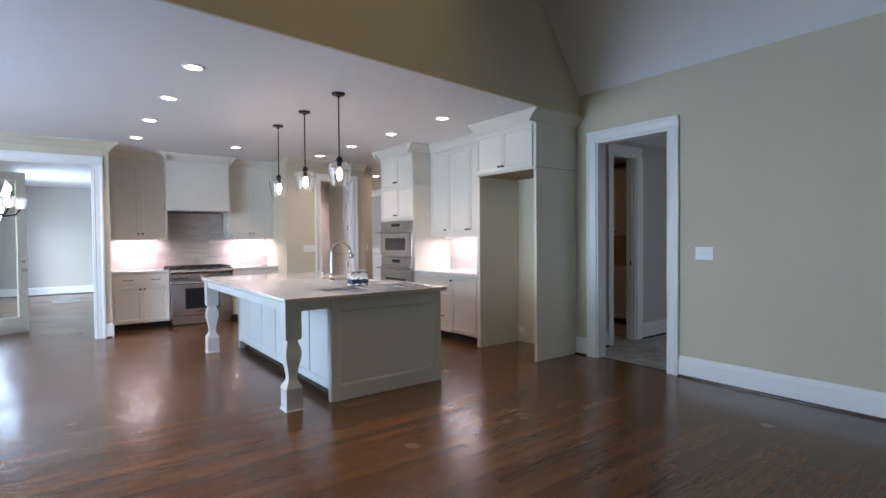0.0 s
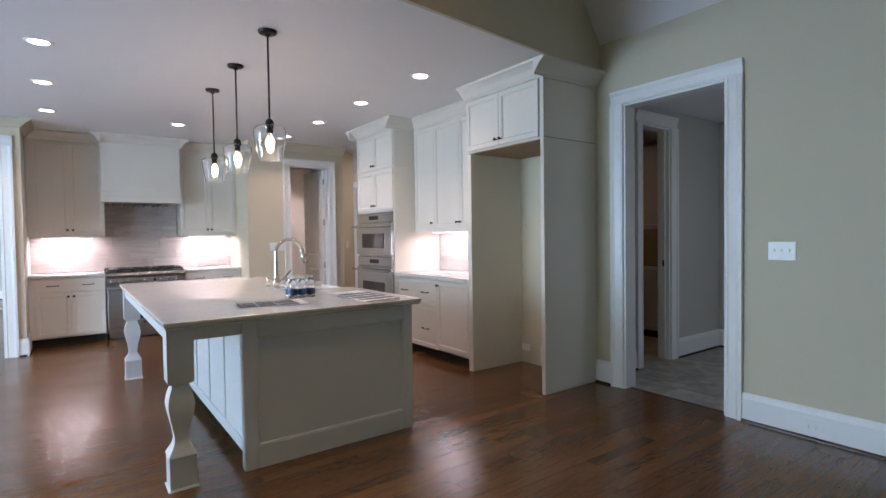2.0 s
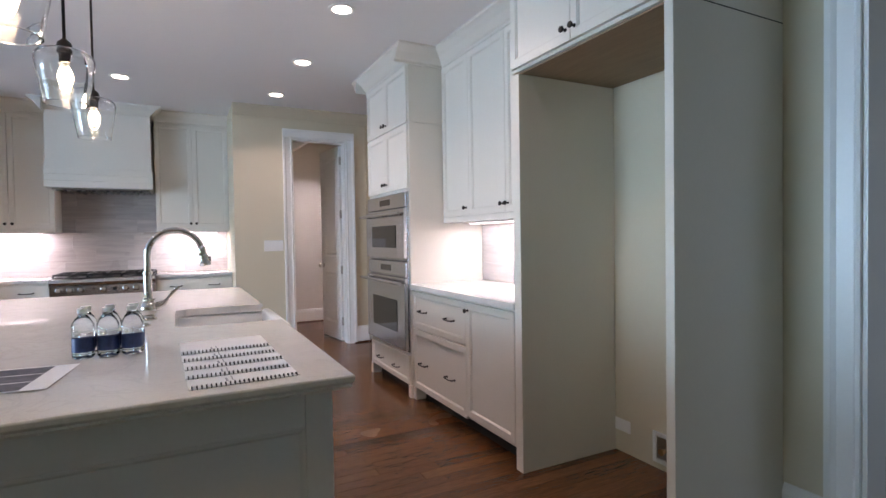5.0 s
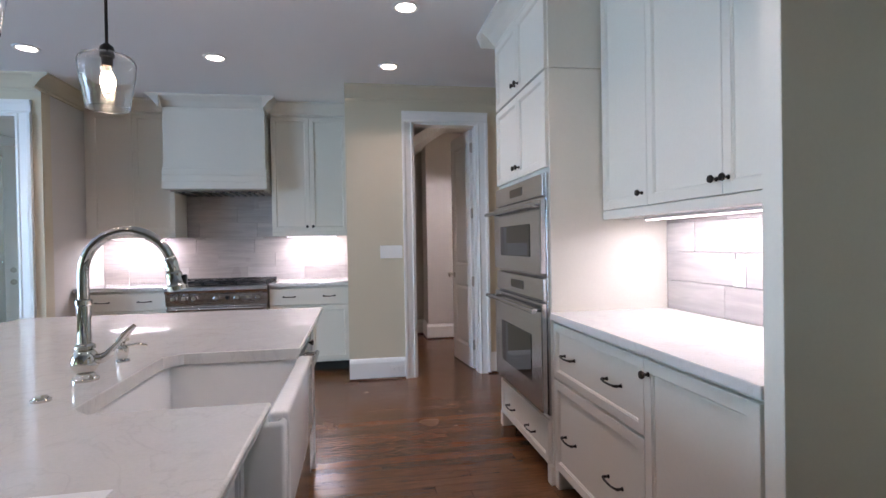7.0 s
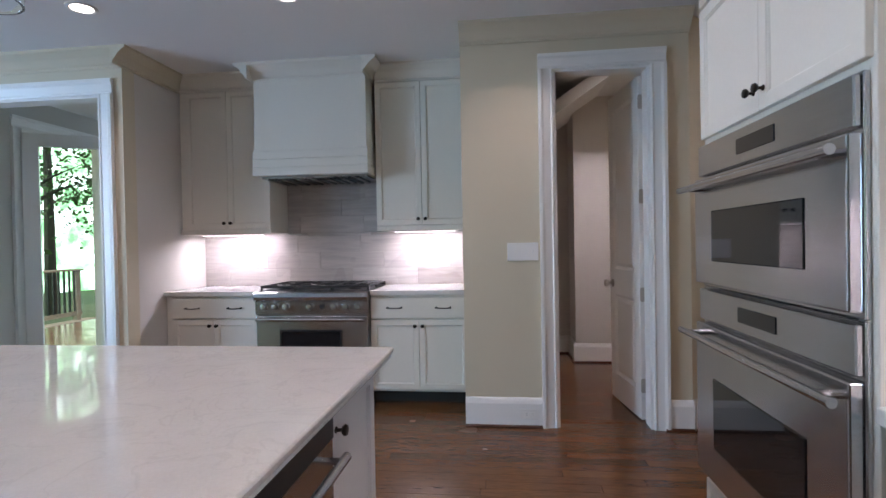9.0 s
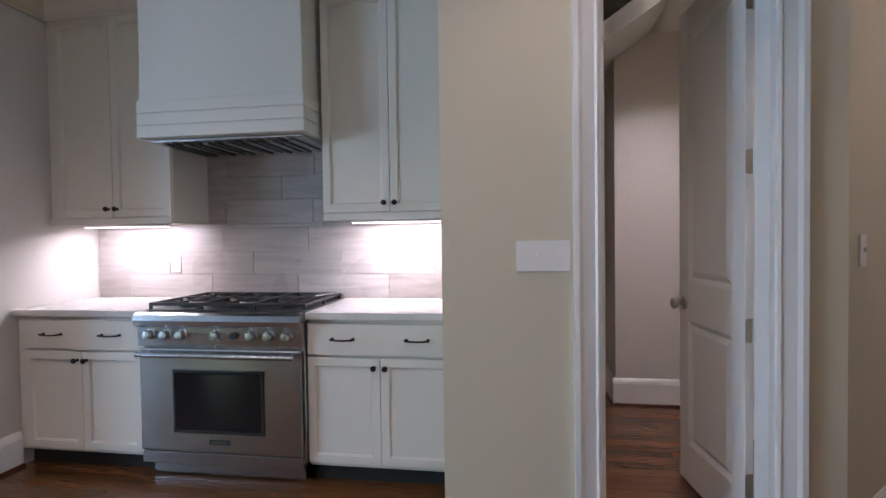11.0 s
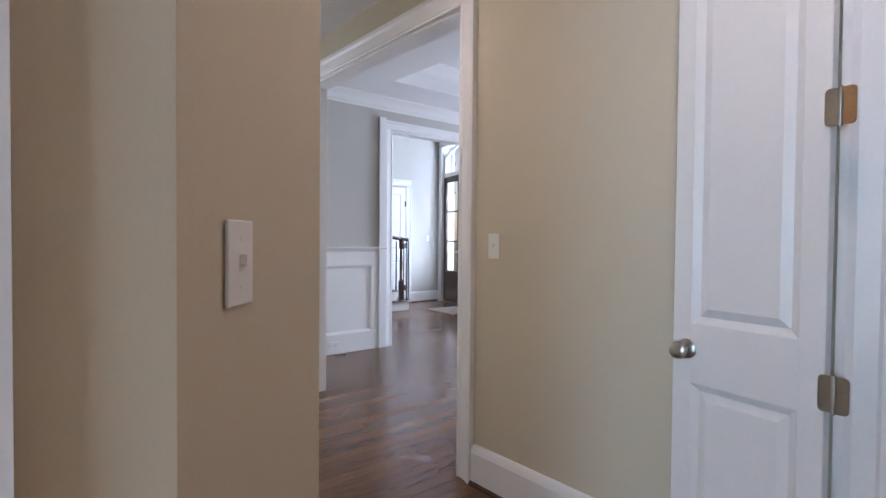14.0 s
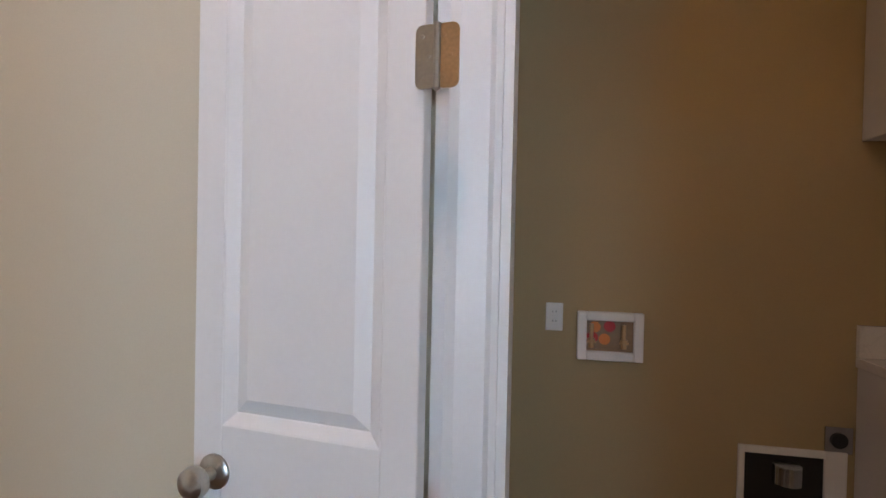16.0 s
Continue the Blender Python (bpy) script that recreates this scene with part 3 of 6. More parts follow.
for p0, p1, a, b in (((6.72, -0.012, 0.205), (7.77, -0.012, 0.205), (0, -1, 0), (0, 0, 1)), ((6.72, -0.012, 0.95), (7.77, -0.012, 0.95), (0, -1, 0), (0, 0, -1)), ((7.77, -0.012, 0.205), (7.77, -0.012, 0.95), (0, -1, 0), (-1, 0, 0))):
    mould(_bm, p0, p1, a, b, [(0, 0), (0.02, 0.0), (0.016, 0.012), (0.004, 0.03), (0, 0.03)])
part("panel_moulding", _bm, M_TRIM, _w)
part("pilaster", boxes((7.86, -0.045, 0, 7.95, -0.03, 2.62), bevel=0.003), M_TRIM, _w)

# floors below the boards
_bm = boxes((-4.15, -5.15, -0.12, 5.05, 17, -0.02), (5.05, 7.2, -0.12, 6.6, 17, -0.02), (6.6, 7.9, -0.12, 12.4, 17, -0.02))
solid("floor", _bm, M_DARK, "dark stained oak strip floor", "floor", "structure")
solid("floor_stone", boxes((5.05, 1.3, -0.12, 7.8, 7.2, -0.02), (6.6, 7.2, -0.12, 7.8, 8.7, -0.02)), M_GROUT, "grey stone tile floor of the mudroom", "floor", "structure")
_bm = bmesh.new()
for i in range(10):
    for j in range(12):
        x0, y0 = 5.055 + i * 0.31 - (j % 2) * 0.15, 1.3 + j * 0.62
        box(_bm, max(x0, 5.055), y0, -0.02, min(x0 + 0.305, 7.74), min(y0 + 0.615, 8.6), -0.004) if (y0 < 6.9 or x0 > 6.62) else None
solid("floor_tiles", _bm, M_STONETILE, "matt grey stone floor tiles", "tiles", "stuff")
solid("trim_threshold", boxes((5.03, 2.593, -0.019, 5.06, 3.417, 0.002), bevel=0.003), M_DARKWOOD, "dark wooden threshold strip", "threshold", "structure")

# ---- outdoors ----
_bm = bmesh.new()
_ring = [(-9 - 21 * math.sin(a), 14 + 34 * math.cos(a)) for a in [math.pi * k / 14 for k in range(15)]]
for (xa, ya), (xb, yb) in zip(_ring, _ring[1:]):
    _bm.faces.new([_bm.verts.new(v) for v in ((xa, ya, -1.5), (xb, yb, -1.5), (xb, yb, 16), (xa, ya, 16))])
solid("backdrop", _bm, M_BACKDROP, "glowing backdrop painted as daylit woodland and sky behind the deck", "backdrop", "structure")
_bm = boxes((-400, -400, -1.6, 400, 400, -1.5))
solid("ground", _bm, M_GRASS, "green lawn under trees", "ground", "structure")
_deck = thing("deck", pose(0, 0, 0), "weathered timber deck with a wooden railing", "deck")
for k in range(26):
    part("board", boxes((-5.0 + k * 0.14, 8.9, -0.14, -4.87 + k * 0.14, 14.5, -0.11)), M_DECK, _deck)
for k in range(5):
    part("post", boxes((-4.98, 8.95 + k * 1.3, -1.5, -4.88, 9.05 + k * 1.3, 0.86), bevel=0.005), M_DECK, _deck)
part("top_rail", boxes((-5.02, 8.95, 0.86, -4.84, 14.3, 0.90), bevel=0.004), M_DECK, _deck)
part("bottom_rail", boxes((-4.96, 8.95, -0.02, -4.9, 14.3, 0.06)), M_DECK, _deck)
for k in range(44):
    part("baluster", boxes((-4.945, 9.1 + k * 0.12, 0.05, -4.915, 9.13 + k * 0.12, 0.87)), M_BLACK, _deck)


def tree(x, y, h, r, seed):
    rnd = random.Random(seed)
    t = thing("tree", pose(x, y, -1.5), "tall leafy tree with a slim bare trunk", "tree", "trees behind the house")
    bm = bmesh.new()
    top = Vector((rnd.uniform(-0.5, 0.5), rnd.uniform(-0.5, 0.5), h))
    tube(bm, [(0, 0, -0.2), (0.03, 0, h * 0.3), top * 0.62, top], [r * 1.25, r, r * 0.7, r * 0.15], 9)
    limbs = []
    for k in range(9):
        f = rnd.uniform(0.3, 0.92)
        a = rnd.uniform(0, 6.28)
        p = top * f
        q = p + Vector((math.cos(a), math.sin(a), rnd.uniform(0.3, 0.8))) * rnd.uniform(1.0, 2.4)
        tube(bm, [p, p.lerp(q, 0.5) + Vector((0, 0, 0.1)), q], [r * 0.35, r * 0.2, r * 0.06], 6)
        limbs.append(q)
        limbs.append(p.lerp(q, 0.6))
    part("trunk", bm, M_BARK, t, smooth=True)
    verts, faces = [], []
    for c in limbs:
        for _ in range(60):
            d = Vector((rnd.gauss(0, 1), rnd.gauss(0, 1), rnd.gauss(0, 0.7)))
            p = c + d * rnd.uniform(0.3, 0.9)
            s = rnd.uniform(0.06, 0.13)
            u = Vector((rnd.gauss(0, 1), rnd.gauss(0, 1), rnd.gauss(0, 1))).normalized() * s
            v = u.cross(Vector((rnd.gauss(0, 1), rnd.gauss(0, 1), rnd.gauss(0, 1)))).normalized() * s * 0.6
            n = len(verts)
            verts += [p - u, p + v, p + u, p - v]
            faces.append((n, n + 1, n + 2, n + 3))
    me = bpy.data.meshes.new("crown")
    me.from_pydata(verts, [], faces)
    me.materials.append(M_LEAF)
    cr = new("crown", me)
    cr.parent = t


for k, (x, y, h, r) in enumerate([(-7.5, 14.2, 9, 0.17), (-11, 17.5, 11, 0.2), (-9.5, 21.5, 9, 0.14), (-13, 14, 11, 0.2), (-12, 20, 12, 0.2), (-14, 10, 10, 0.18), (-11.5, 23, 12, 0.2), (-17, 18, 12, 0.2), (-16, 25, 13, 0.2)]):
    tree(x, y, h, r, k + 3)
for k, (x, y, h, r) in enumerate([(17, 14, 9, 0.18), (19, 17, 10, 0.2), (21, 12.5, 10, 0.2), (18, 19.5, 9, 0.16)]):
    tree(x, y, h, r, k + 40)

# ---- cabinets ----
# local frame of a run: x along, front faces -y at y = 0, body behind it


def shaker(x0, x1, z0, z1, rail=0.058, front=0.0, t=0.02):
    """A framed door or drawer front with an inner bead and a sunken panel, one closed shell."""
    bm = bmesh.new()
    box(bm, x0, front - t, z0, x1, front, z1)
    bm.faces.ensure_lookup_table()
    bmesh.ops.bevel(bm, geom=bm.edges[:], offset=0.002, segments=1, affect="EDGES")
    f = min(bm.faces, key=lambda q: q.calc_center_median().y - 0.001 * q.calc_area())
    r = min(rail, (z1 - z0) * 0.3)
    for th, dp in ((r, 0.0), (0.002, -0.004), (0.006, -0.001), (0.004, -0.006)):
        bmesh.ops.inset_individual(bm, faces=[f], thickness=th, depth=dp)
    return bm


def knob_bm(x, z, y=-0.02):
    bm = bmesh.new()
    m = Matrix.Translation((x, y, z)) @ pose(0, 0, 0, 90)
    lathe(bm, [(0.009, 0), (0.009, 0.003), (0.005, 0.006), (0.005, 0.016), (0.012, 0.020), (0.0155, 0.026), (0.013, 0.032), (0.004, 0.034)], m, 14)
    return bm


def pull_bm(x, z, y=-0.02, w=0.12):
    bm = bmesh.new()
    h = w / 2
    tube(bm, [(x - h, y - 0.018, z), (x - h * 0.9, y - 0.027, z), (x - h * 0.5, y - 0.031, z - 0.002), (x, y - 0.032, z - 0.003), (x + h * 0.5, y - 0.031, z - 0.002), (x + h * 0.9, y - 0.027, z), (x + h, y - 0.018, z)], [0.0065, 0.0055, 0.0045, 0.0045, 0.0045, 0.0055, 0.0065], 8)
    for s in (-1, 1):
        m = Matrix.Translation((x + s * h * 0.93, y, z)) @ pose(0, 0, 0, 90)
        lathe(bm, [(0.009, 0), (0.007, 0.004), (0.005, 0.01), (0.006, 0.028)], m, 10)
    return bm


def carcass(x0, x1, z0, z1, depth, mat, parent, toe=0.0, name="body", gap=0.003):
    bm = bmesh.new()
    box(bm, x0 + gap / 2, 0.001, z0 + toe, x1 - gap / 2, depth, z1, 0.002)
    ob = part(name, bm, mat, parent)
    if toe:
        # shade under the cabinet is put into the toe kick's colour
        part("toe_kick", boxes((x0 + 0.002, 0.07, z0, x1 - 0.002, depth, z0 + toe - 0.001)), M_DARK, parent, "recessed toe kick with its shade painted near-black")
    return ob


def front(parent, x0, x1, z0, z1, mat, name="door", knobs=(), pulls=(), rail=0.058):
    d = part(name, shaker(x0 + 0.0015, x1 - 0.0015, z0 + 0.0015, z1 - 0.0015, rail), mat, parent)
    for x, z in knobs:
        part("knob", knob_bm(x, z), M_BRONZE, d, "dark bronze knob", True)
    for x, z in pulls:
        part("handle", pull_bm(x, z), M_BRONZE, d, "dark bronze pull handle", True)
    return d


def cab_crown(parent, x0, x1, z, depth, ends=(), top=None, lift=0.13):
    """Frieze and crown on top of a cabinet, up to the ceiling."""
    bm = bmesh.new()
    box(bm, x0, -0.004, z, x1, depth, z + lift - 0.002, 0.001)
    mould(bm, (x0, -0.004, CEIL - 0.001), (x1, -0.004, CEIL - 0.001), (0, -1, 0), UP, CROWN)
    for e in ends:
        x = x0 if e < 0 else x1
        mould(bm, (x, -0.119, CEIL - 0.001), (x, depth, CEIL - 0.001), (e, 0, 0), UP, CROWN)
    part("crown_moulding", bm, M_CAB, parent)


TOP = 0.875
RUN = pose(0, 8.98, 0)
UPR = pose(0, 9.22, 0)
for x0, x1, side in ((NL + 0.002, 1.468, "beside the steel range"), (2.432, NR - 0.002, "between the range and the wall")):
    c = thing("base_cabinet", RUN, f"off-white base cabinet with two doors {side}", "cabinet", "cabinets along the range wall")
    lo = x0 + 0.06 if x0 < 1 else x0
    carcass(x0, x1, 0, TOP, 0.595, M_CAB, c, 0.1)
    mid = (lo + x1) / 2
    w = (x1 - lo) / 2
    dr = part("drawer", boxes((lo + 0.002, -0.02, 0.69, x1 - 0.002, 0.0, 0.855), bevel=0.003), M_CAB, c)
    for px in (lo + w * 0.5, lo + w * 1.5):
        part("handle", pull_bm(px, 0.775), M_BRONZE, dr, "dark bronze pull handle", True)
    front(c, lo, mid, 0.12, 0.68, M_CAB, knobs=((mid - 0.03, 0.63),))
    front(c, mid, x1, 0.12, 0.68, M_CAB, knobs=((mid + 0.03, 0.63),))
    ct = solid("countertop", boxes((x0, 8.945, TOP + 0.001, x1 + (0.002 if x0 < 1 else 0), 9.575, 0.914), bevel=0.004, seg=2), M_QUARTZ, "polished white quartz countertop with faint grey veins", "countertop", group="countertops")
for x0, x1, d0 in ((NL + 0.002, 1.495, 0.06), (2.44, NR - 0.002, 0.0)):
    c = thing("wall_cabinet", UPR, "off-white tall wall cabinet with two shaker doors and crown", "cabinet", "wall cabinets beside the hood")
    carcass(x0, x1, 1.40, 2.65, 0.355, M_CAB, c)
    a, b = x0 + d0, x1
    mid = (a + b) / 2
    front(c, a, mid, 1.44, 2.645, M_CAB, knobs=((mid - 0.03, 1.49),))
    front(c, mid, b, 1.44, 2.645, M_CAB, knobs=((mid + 0.03, 1.49),))
    part("light_rail", boxes((x0, -0.018, 1.395, x1, 0.0, 1.438), bevel=0.003), M_CAB, c)
    cab_crown(c, x0, x1, 2.65, 0.35)
    u = thing("under_cabinet_light", pose(0, 9.34, 1.385), "slim white strip light under the wall cabinet", "light", "under-cabinet lights")
    part("housing", boxes((x0 + 0.12, -0.02, 0.0, x1 - 0.12, 0.02, 0.014), bevel=0.002), M_PLASTIC, u)
    part("diffuser", boxes((x0 + 0.13, -0.015, -0.003, x1 - 0.13, 0.015, -0.0005)), M_GLOWSTRIP, u)
    lamp("under_cabinet_lamp", "AREA", look(((x0 + x1) / 2, 9.36, 1.378), ((x0 + x1) / 2, 9.42, 0.9)), STRIP, (0.86, 0.89, 1.0), x1 - x0 - 0.3, 0.03)

# hood
h = thing("range_hood", pose(0, 9.0, 0), "off-white painted wooden range hood with banded lower edge", "range hood")
part("chimney", boxes((1.455, 0.018, 2.07, 2.412, 0.21, CEIL - 0.01), (1.498, 0.21, 2.07, 2.412, 0.575, CEIL - 0.01), bevel=0.003), M_CAB, h)
part("band_core", boxes((1.452, 0.008, 1.868, 2.416, 0.21, 2.066), (1.498, 0.21, 1.868, 2.416, 0.575, 2.066)), M_CAB, h)
for k in range(3):
    z = 1.866 + k * 0.0685
    part("band", boxes((1.444, 0.0, z, 2.424, 0.218, z + 0.062), bevel=0.003), M_CAB, h)
part("top_cap", boxes((1.448, 0.008, 2.0665, 2.42, 0.21, 2.078), bevel=0.003), M_CAB, h)
_bm = bmesh.new()
mould(_bm, (1.455, 0.025, CEIL - 0.001), (2.408, 0.025, CEIL - 0.001), (0, -1, 0), UP, CROWN)
mould(_bm, (1.455, -0.09, CEIL - 0.001), (1.455, 0.5, CEIL - 0.001), (-1, 0, 0), UP, CROWN)
mould(_bm, (2.408, -0.09, CEIL - 0.001), (2.408, 0.5, CEIL - 0.001), (1, 0, 0), UP, CROWN)
part("crown_moulding", _bm, M_CAB, h)
ins = part("liner", boxes((1.50, 0.05, 1.845, 2.39, 0.53, 1.863), bevel=0.003), M_STEEL, h, "brushed steel vent liner")
for k in range(13):
    part("baffle", boxes((1.53 + k * 0.063, 0.09, 1.832, 1.565 + k * 0.063, 0.49, 1.844), bevel=0.004), M_BLACK if k % 2 else M_STEEL, ins)

# range
r = thing("range", pose(1.478, 8.93, 0), "stainless steel gas range with dark oven window and black grates", "range")
W = 0.948
part("body", boxes((0.004, 0.03, 0.1, W - 0.004, 0.64, 0.9), bevel=0.004), M_STEEL, r)
part("kick_panel", boxes((0.03, 0.06, 0.012, W - 0.03, 0.62, 0.099)), M_STEEL, r)
for x in (0.05, W - 0.05):
    for y in (0.1, 0.58):
        _bm = bmesh.new()
        lathe(_bm, [(0.02, 0), (0.02, 0.012)], Matrix.Translation((x, y, 0)), 12)
        part("foot", _bm, M_BLACK, r)
d = part("oven_door", boxes((0.01, -0.012, 0.16, W - 0.01, 0.03, 0.715), bevel=0.006, seg=2), M_STEEL, r)
part("window", boxes((0.225, -0.016, 0.28, 0.716, -0.0115, 0.59), bevel=0.004), M_OVENGLASS, d, "black glass oven window")
part("window_frame", boxes((0.21, -0.019, 0.265, 0.731, -0.0118, 0.28), (0.21, -0.019, 0.59, 0.731, -0.0118, 0.605), (0.21, -0.019, 0.28, 0.225, -0.0118, 0.59), (0.716, -0.019, 0.28, 0.731, -0.0118, 0.59), bevel=0.002), M_BLACK, d)
_bm = bmesh.new()
tube(_bm, [(0.03, -0.06, 0.69), (W - 0.03, -0.06, 0.69)], 0.014, 14)
for x in (0.06, W - 0.06):
    tube(_bm, [(x, -0.012, 0.69), (x, -0.06, 0.69)], 0.011, 10)
part("handle", _bm, M_STEEL, d, "tubular steel handle", True)
part("badge", boxes((W / 2 - 0.06, -0.0145, 0.205, W / 2 + 0.06, -0.012, 0.234), bevel=0.001), M_BLACK, d, "small dark name badge")
part("badge_text", boxes((W / 2 - 0.045, -0.0158, 0.215, W / 2 + 0.045, -0.0146, 0.224)), M_STEEL, d)
part("bottom_drawer", boxes((0.01, -0.006, 0.09, W - 0.01, 0.03, 0.155), bevel=0.004), M_STEEL, r)
_bm = bmesh.new()
mould(_bm, (0.0, 0.02, 0), (W, 0.02, 0), (0, 1, 0), UP, [(-0.02, 0.722), (-0.028, 0.80), (-0.03, 0.83), (-0.055, 0.845), (-0.062, 0.87), (-0.055, 0.90), (-0.03, 0.91), (0.05, 0.91), (0.05, 0.722)])
pan = part("control_panel", _bm, M_STEEL, r)
for x in (0.077, 0.174, 0.266, 0.468, 0.667, 0.765, 0.862):
    _bm = bmesh.new()
    lathe(_bm, [(0.033, 0), (0.033, 0.006), (0.027, 0.009), (0.024, 0.034), (0.02, 0.040), (0.003, 0.041)], Matrix.Translation((x, -0.003, 0.79)) @ pose(0, 0, 0, 86), 18)
    kn = part("knob", _bm, M_STEEL, pan, "round steel burner knob", True)
_bm = bmesh.new()
lathe(_bm, [(0.022, 0), (0.02, 0.02), (0.003, 0.021)], Matrix.Translation((0.568, -0.003, 0.79)) @ pose(0, 0, 0, 86), 14)
part("knob", _bm, M_BLACK, pan, "small black oven knob", True)
for x in (0.345, 0.375):
    part("indicator", boxes((x, -0.008, 0.795, x + 0.014, -0.004, 0.815)), M_BLACK, pan)
part("cooktop", boxes((0.005, 0.055, 0.9, W - 0.005, 0.635, 0.915), bevel=0.003), M_BLACK, r)
part("back_trim", boxes((0.005, 0.625, 0.9, W - 0.005, 0.642, 0.945), bevel=0.003), M_STEEL, r)
for k in range(3):
    x0 = 0.012 + k * 0.308
    _bm = bmesh.new()
    for y in (0.075, 0.34, 0.605):
        box(_bm, x0, y - 0.007, 0.935, x0 + 0.304, y + 0.007, 0.953, 0.002)
    for x in (x0 + 0.006, x0 + 0.152, x0 + 0.298):
        box(_bm, x - 0.007, 0.075, 0.936, x + 0.007, 0.605, 0.952, 0.002)
    for cy in (0.205, 0.475):
        for q in range(4):
            ang = q * math.pi / 2 + math.pi / 4
            c0 = Vector((x0 + 0.152, cy, 0.944))
            v = Vector((math.cos(ang), math.sin(ang), 0))
            tube(_bm, [c0 + v * 0.04, c0 + v * 0.16], 0.007, 6)
    for x in (x0 + 0.006, x0 + 0.298):
        for y in (0.08, 0.34, 0.6):
            box(_bm, x - 0.007, y - 0.007, 0.914, x + 0.007, y + 0.007, 0.937)
    part("grate", _bm, M_BLACK, r, "black cast iron burner grate")
    for cy in (0.205, 0.475):
        _bm = bmesh.new()
        lathe(_bm, [(0.05, 0.914), (0.05, 0.922), (0.035, 0.926), (0.035, 0.934), (0.004, 0.937)], Matrix.Translation((x0 + 0.152, cy, 0)), 16)
        part("burner", _bm, M_BLACK, r)

# ---- right-hand run: local x runs along world -y, front faces -x ----


def run_r(x):
    return pose(x, 7.125, 0, 0, 0, -90)


def ly(y):
    return 7.125 - y


D = SIDE - 4.31
t = thing("oven_tower", run_r(4.31), "tall off-white oven cabinet with four shaker doors and drawer", "cabinet")
w = 0.96
part("lower_body", boxes((0.03, 0.001, 0.1, w - 0.03, D - 0.003, 0.355)), M_CAB, t)
part("upper_body", boxes((0.03, 0.001, 1.655, w - 0.03, D - 0.003, 2.648)), M_CAB, t)
for x in (0.002, w - 0.029):
    part("side_panel", boxes((x, -0.001, 0.1, x + 0.027, D - 0.003, 2.195), bevel=0.002), M_CAB, t)
    part("upper_side_panel", boxes((x, -0.001, 2.198, x + 0.027, D - 0.003, 2.65), bevel=0.002), M_CAB, t)
for x in (0.0295, w - 0.07):
    part("filler", boxes((x, 0.001, 0.356, x + 0.0405, 0.03, 1.654)), M_CAB, t)
part("back", boxes((0.03, 0.5, 0.356, w - 0.03, D - 0.003, 1.654)), M_CAB, t)
# toe kick painted near-black for the shade below the tower
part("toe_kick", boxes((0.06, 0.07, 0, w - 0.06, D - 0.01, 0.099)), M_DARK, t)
for x in (0.002, w - 0.052):
    part("corner_foot", boxes((x, -0.018, 0, x + 0.05, 0.069, 0.099), bevel=0.003), M_CAB, t)
front(t, 0.03, w - 0.03, 0.10, 0.335, M_CAB, "drawer", pulls=((w * 0.3, 0.205), (w * 0.7, 0.205)), rail=0.05)
for z0, z1, kz in ((1.675, 2.185, 1.74), (2.195, 2.645, 2.25)):
    front(t, 0.01, w / 2, z0, z1, M_CAB, knobs=((w / 2 - 0.03, kz),))
    front(t, w / 2, w - 0.01, z0, z1, M_CAB, knobs=((w / 2 + 0.03, kz),))
cab_crown(t, 0, w, 2.65, D - 0.003, (1, -1))


def wall_oven(z0, z1, label):
    o = thing("wall_oven", pose(4.305, 7.125, 0, 0, 0, -90), label, "oven", "ovens in the tower")
    a, b = 0.075, w - 0.075
    part("case", boxes((a, 0.01, z0 + 0.004, b, 0.48, z1 - 0.004)), M_BLACK, o)
    part("trim", boxes((0.02, -0.012, z0, w - 0.02, 0.003, z1), bevel=0.003), M_STEEL, o)
    ct = z1 - 0.125
    p = part("control_panel", boxes((0.025, -0.03, ct, w - 0.025, -0.0125, z1 - 0.006), bevel=0.004), M_STEEL, o)
    part("display", boxes((w / 2 - 0.12, -0.0325, ct + 0.035, w / 2 + 0.12, -0.0305, z1 - 0.04), bevel=0.001), M_OVENGLASS, p, "dark oven display")
    dd = part("door", boxes((0.025, -0.045, z0 + 0.015, w - 0.025, -0.0125, ct - 0.012), bevel=0.005, seg=2), M_STEEL, o)
    hgt = ct - z0
    part("window", boxes((0.19, -0.048, z0 + hgt * 0.24, w - 0.19, -0.0445, ct - hgt * 0.33), bevel=0.003), M_OVENGLASS, dd, "dark oven window")
    bm = bmesh.new()
    zz = ct - 0.05
    tube(bm, [(0.0, -0.095, zz), (w, -0.095, zz)], 0.013, 12)
    for x in (0.07, w - 0.07):
        tube(bm, [(x, -0.045, zz), (x, -0.095, zz)], 0.011, 10)
    part("handle", bm, M_STEEL, dd, "tubular steel handle", True)


wall_oven(1.098, 1.652, "stainless steel built-in microwave oven over the wall oven")
wall_oven(0.36, 1.094, "stainless steel built-in wall oven with dark window")

x_d, x_e = ly(5.30), ly(4.742)
x_s = ly(6.163)
c = thing("base_cabinet", run_r(4.33), "off-white base cabinet with two wide drawers", "cabinet", "cabinets along the oven wall")
carcass(x_s, x_d, 0, TOP, 0.645, M_CAB, c, 0.1)
q = (x_d - x_s) / 4
front(c, x_s + 0.01, x_d, 0.578, 0.862, M_CAB, "drawer", pulls=((x_s + q, 0.718), (x_s + 3 * q, 0.718)), rail=0.05)
front(c, x_s + 0.01, x_d, 0.10, 0.568, M_CAB, "drawer", pulls=((x_s + q, 0.315), (x_s + 3 * q, 0.315)))
part("corner_foot", boxes((x_s + 0.002, -0.018, 0, x_s + 0.05, 0.069, 0.099), bevel=0.003), M_CAB, c)
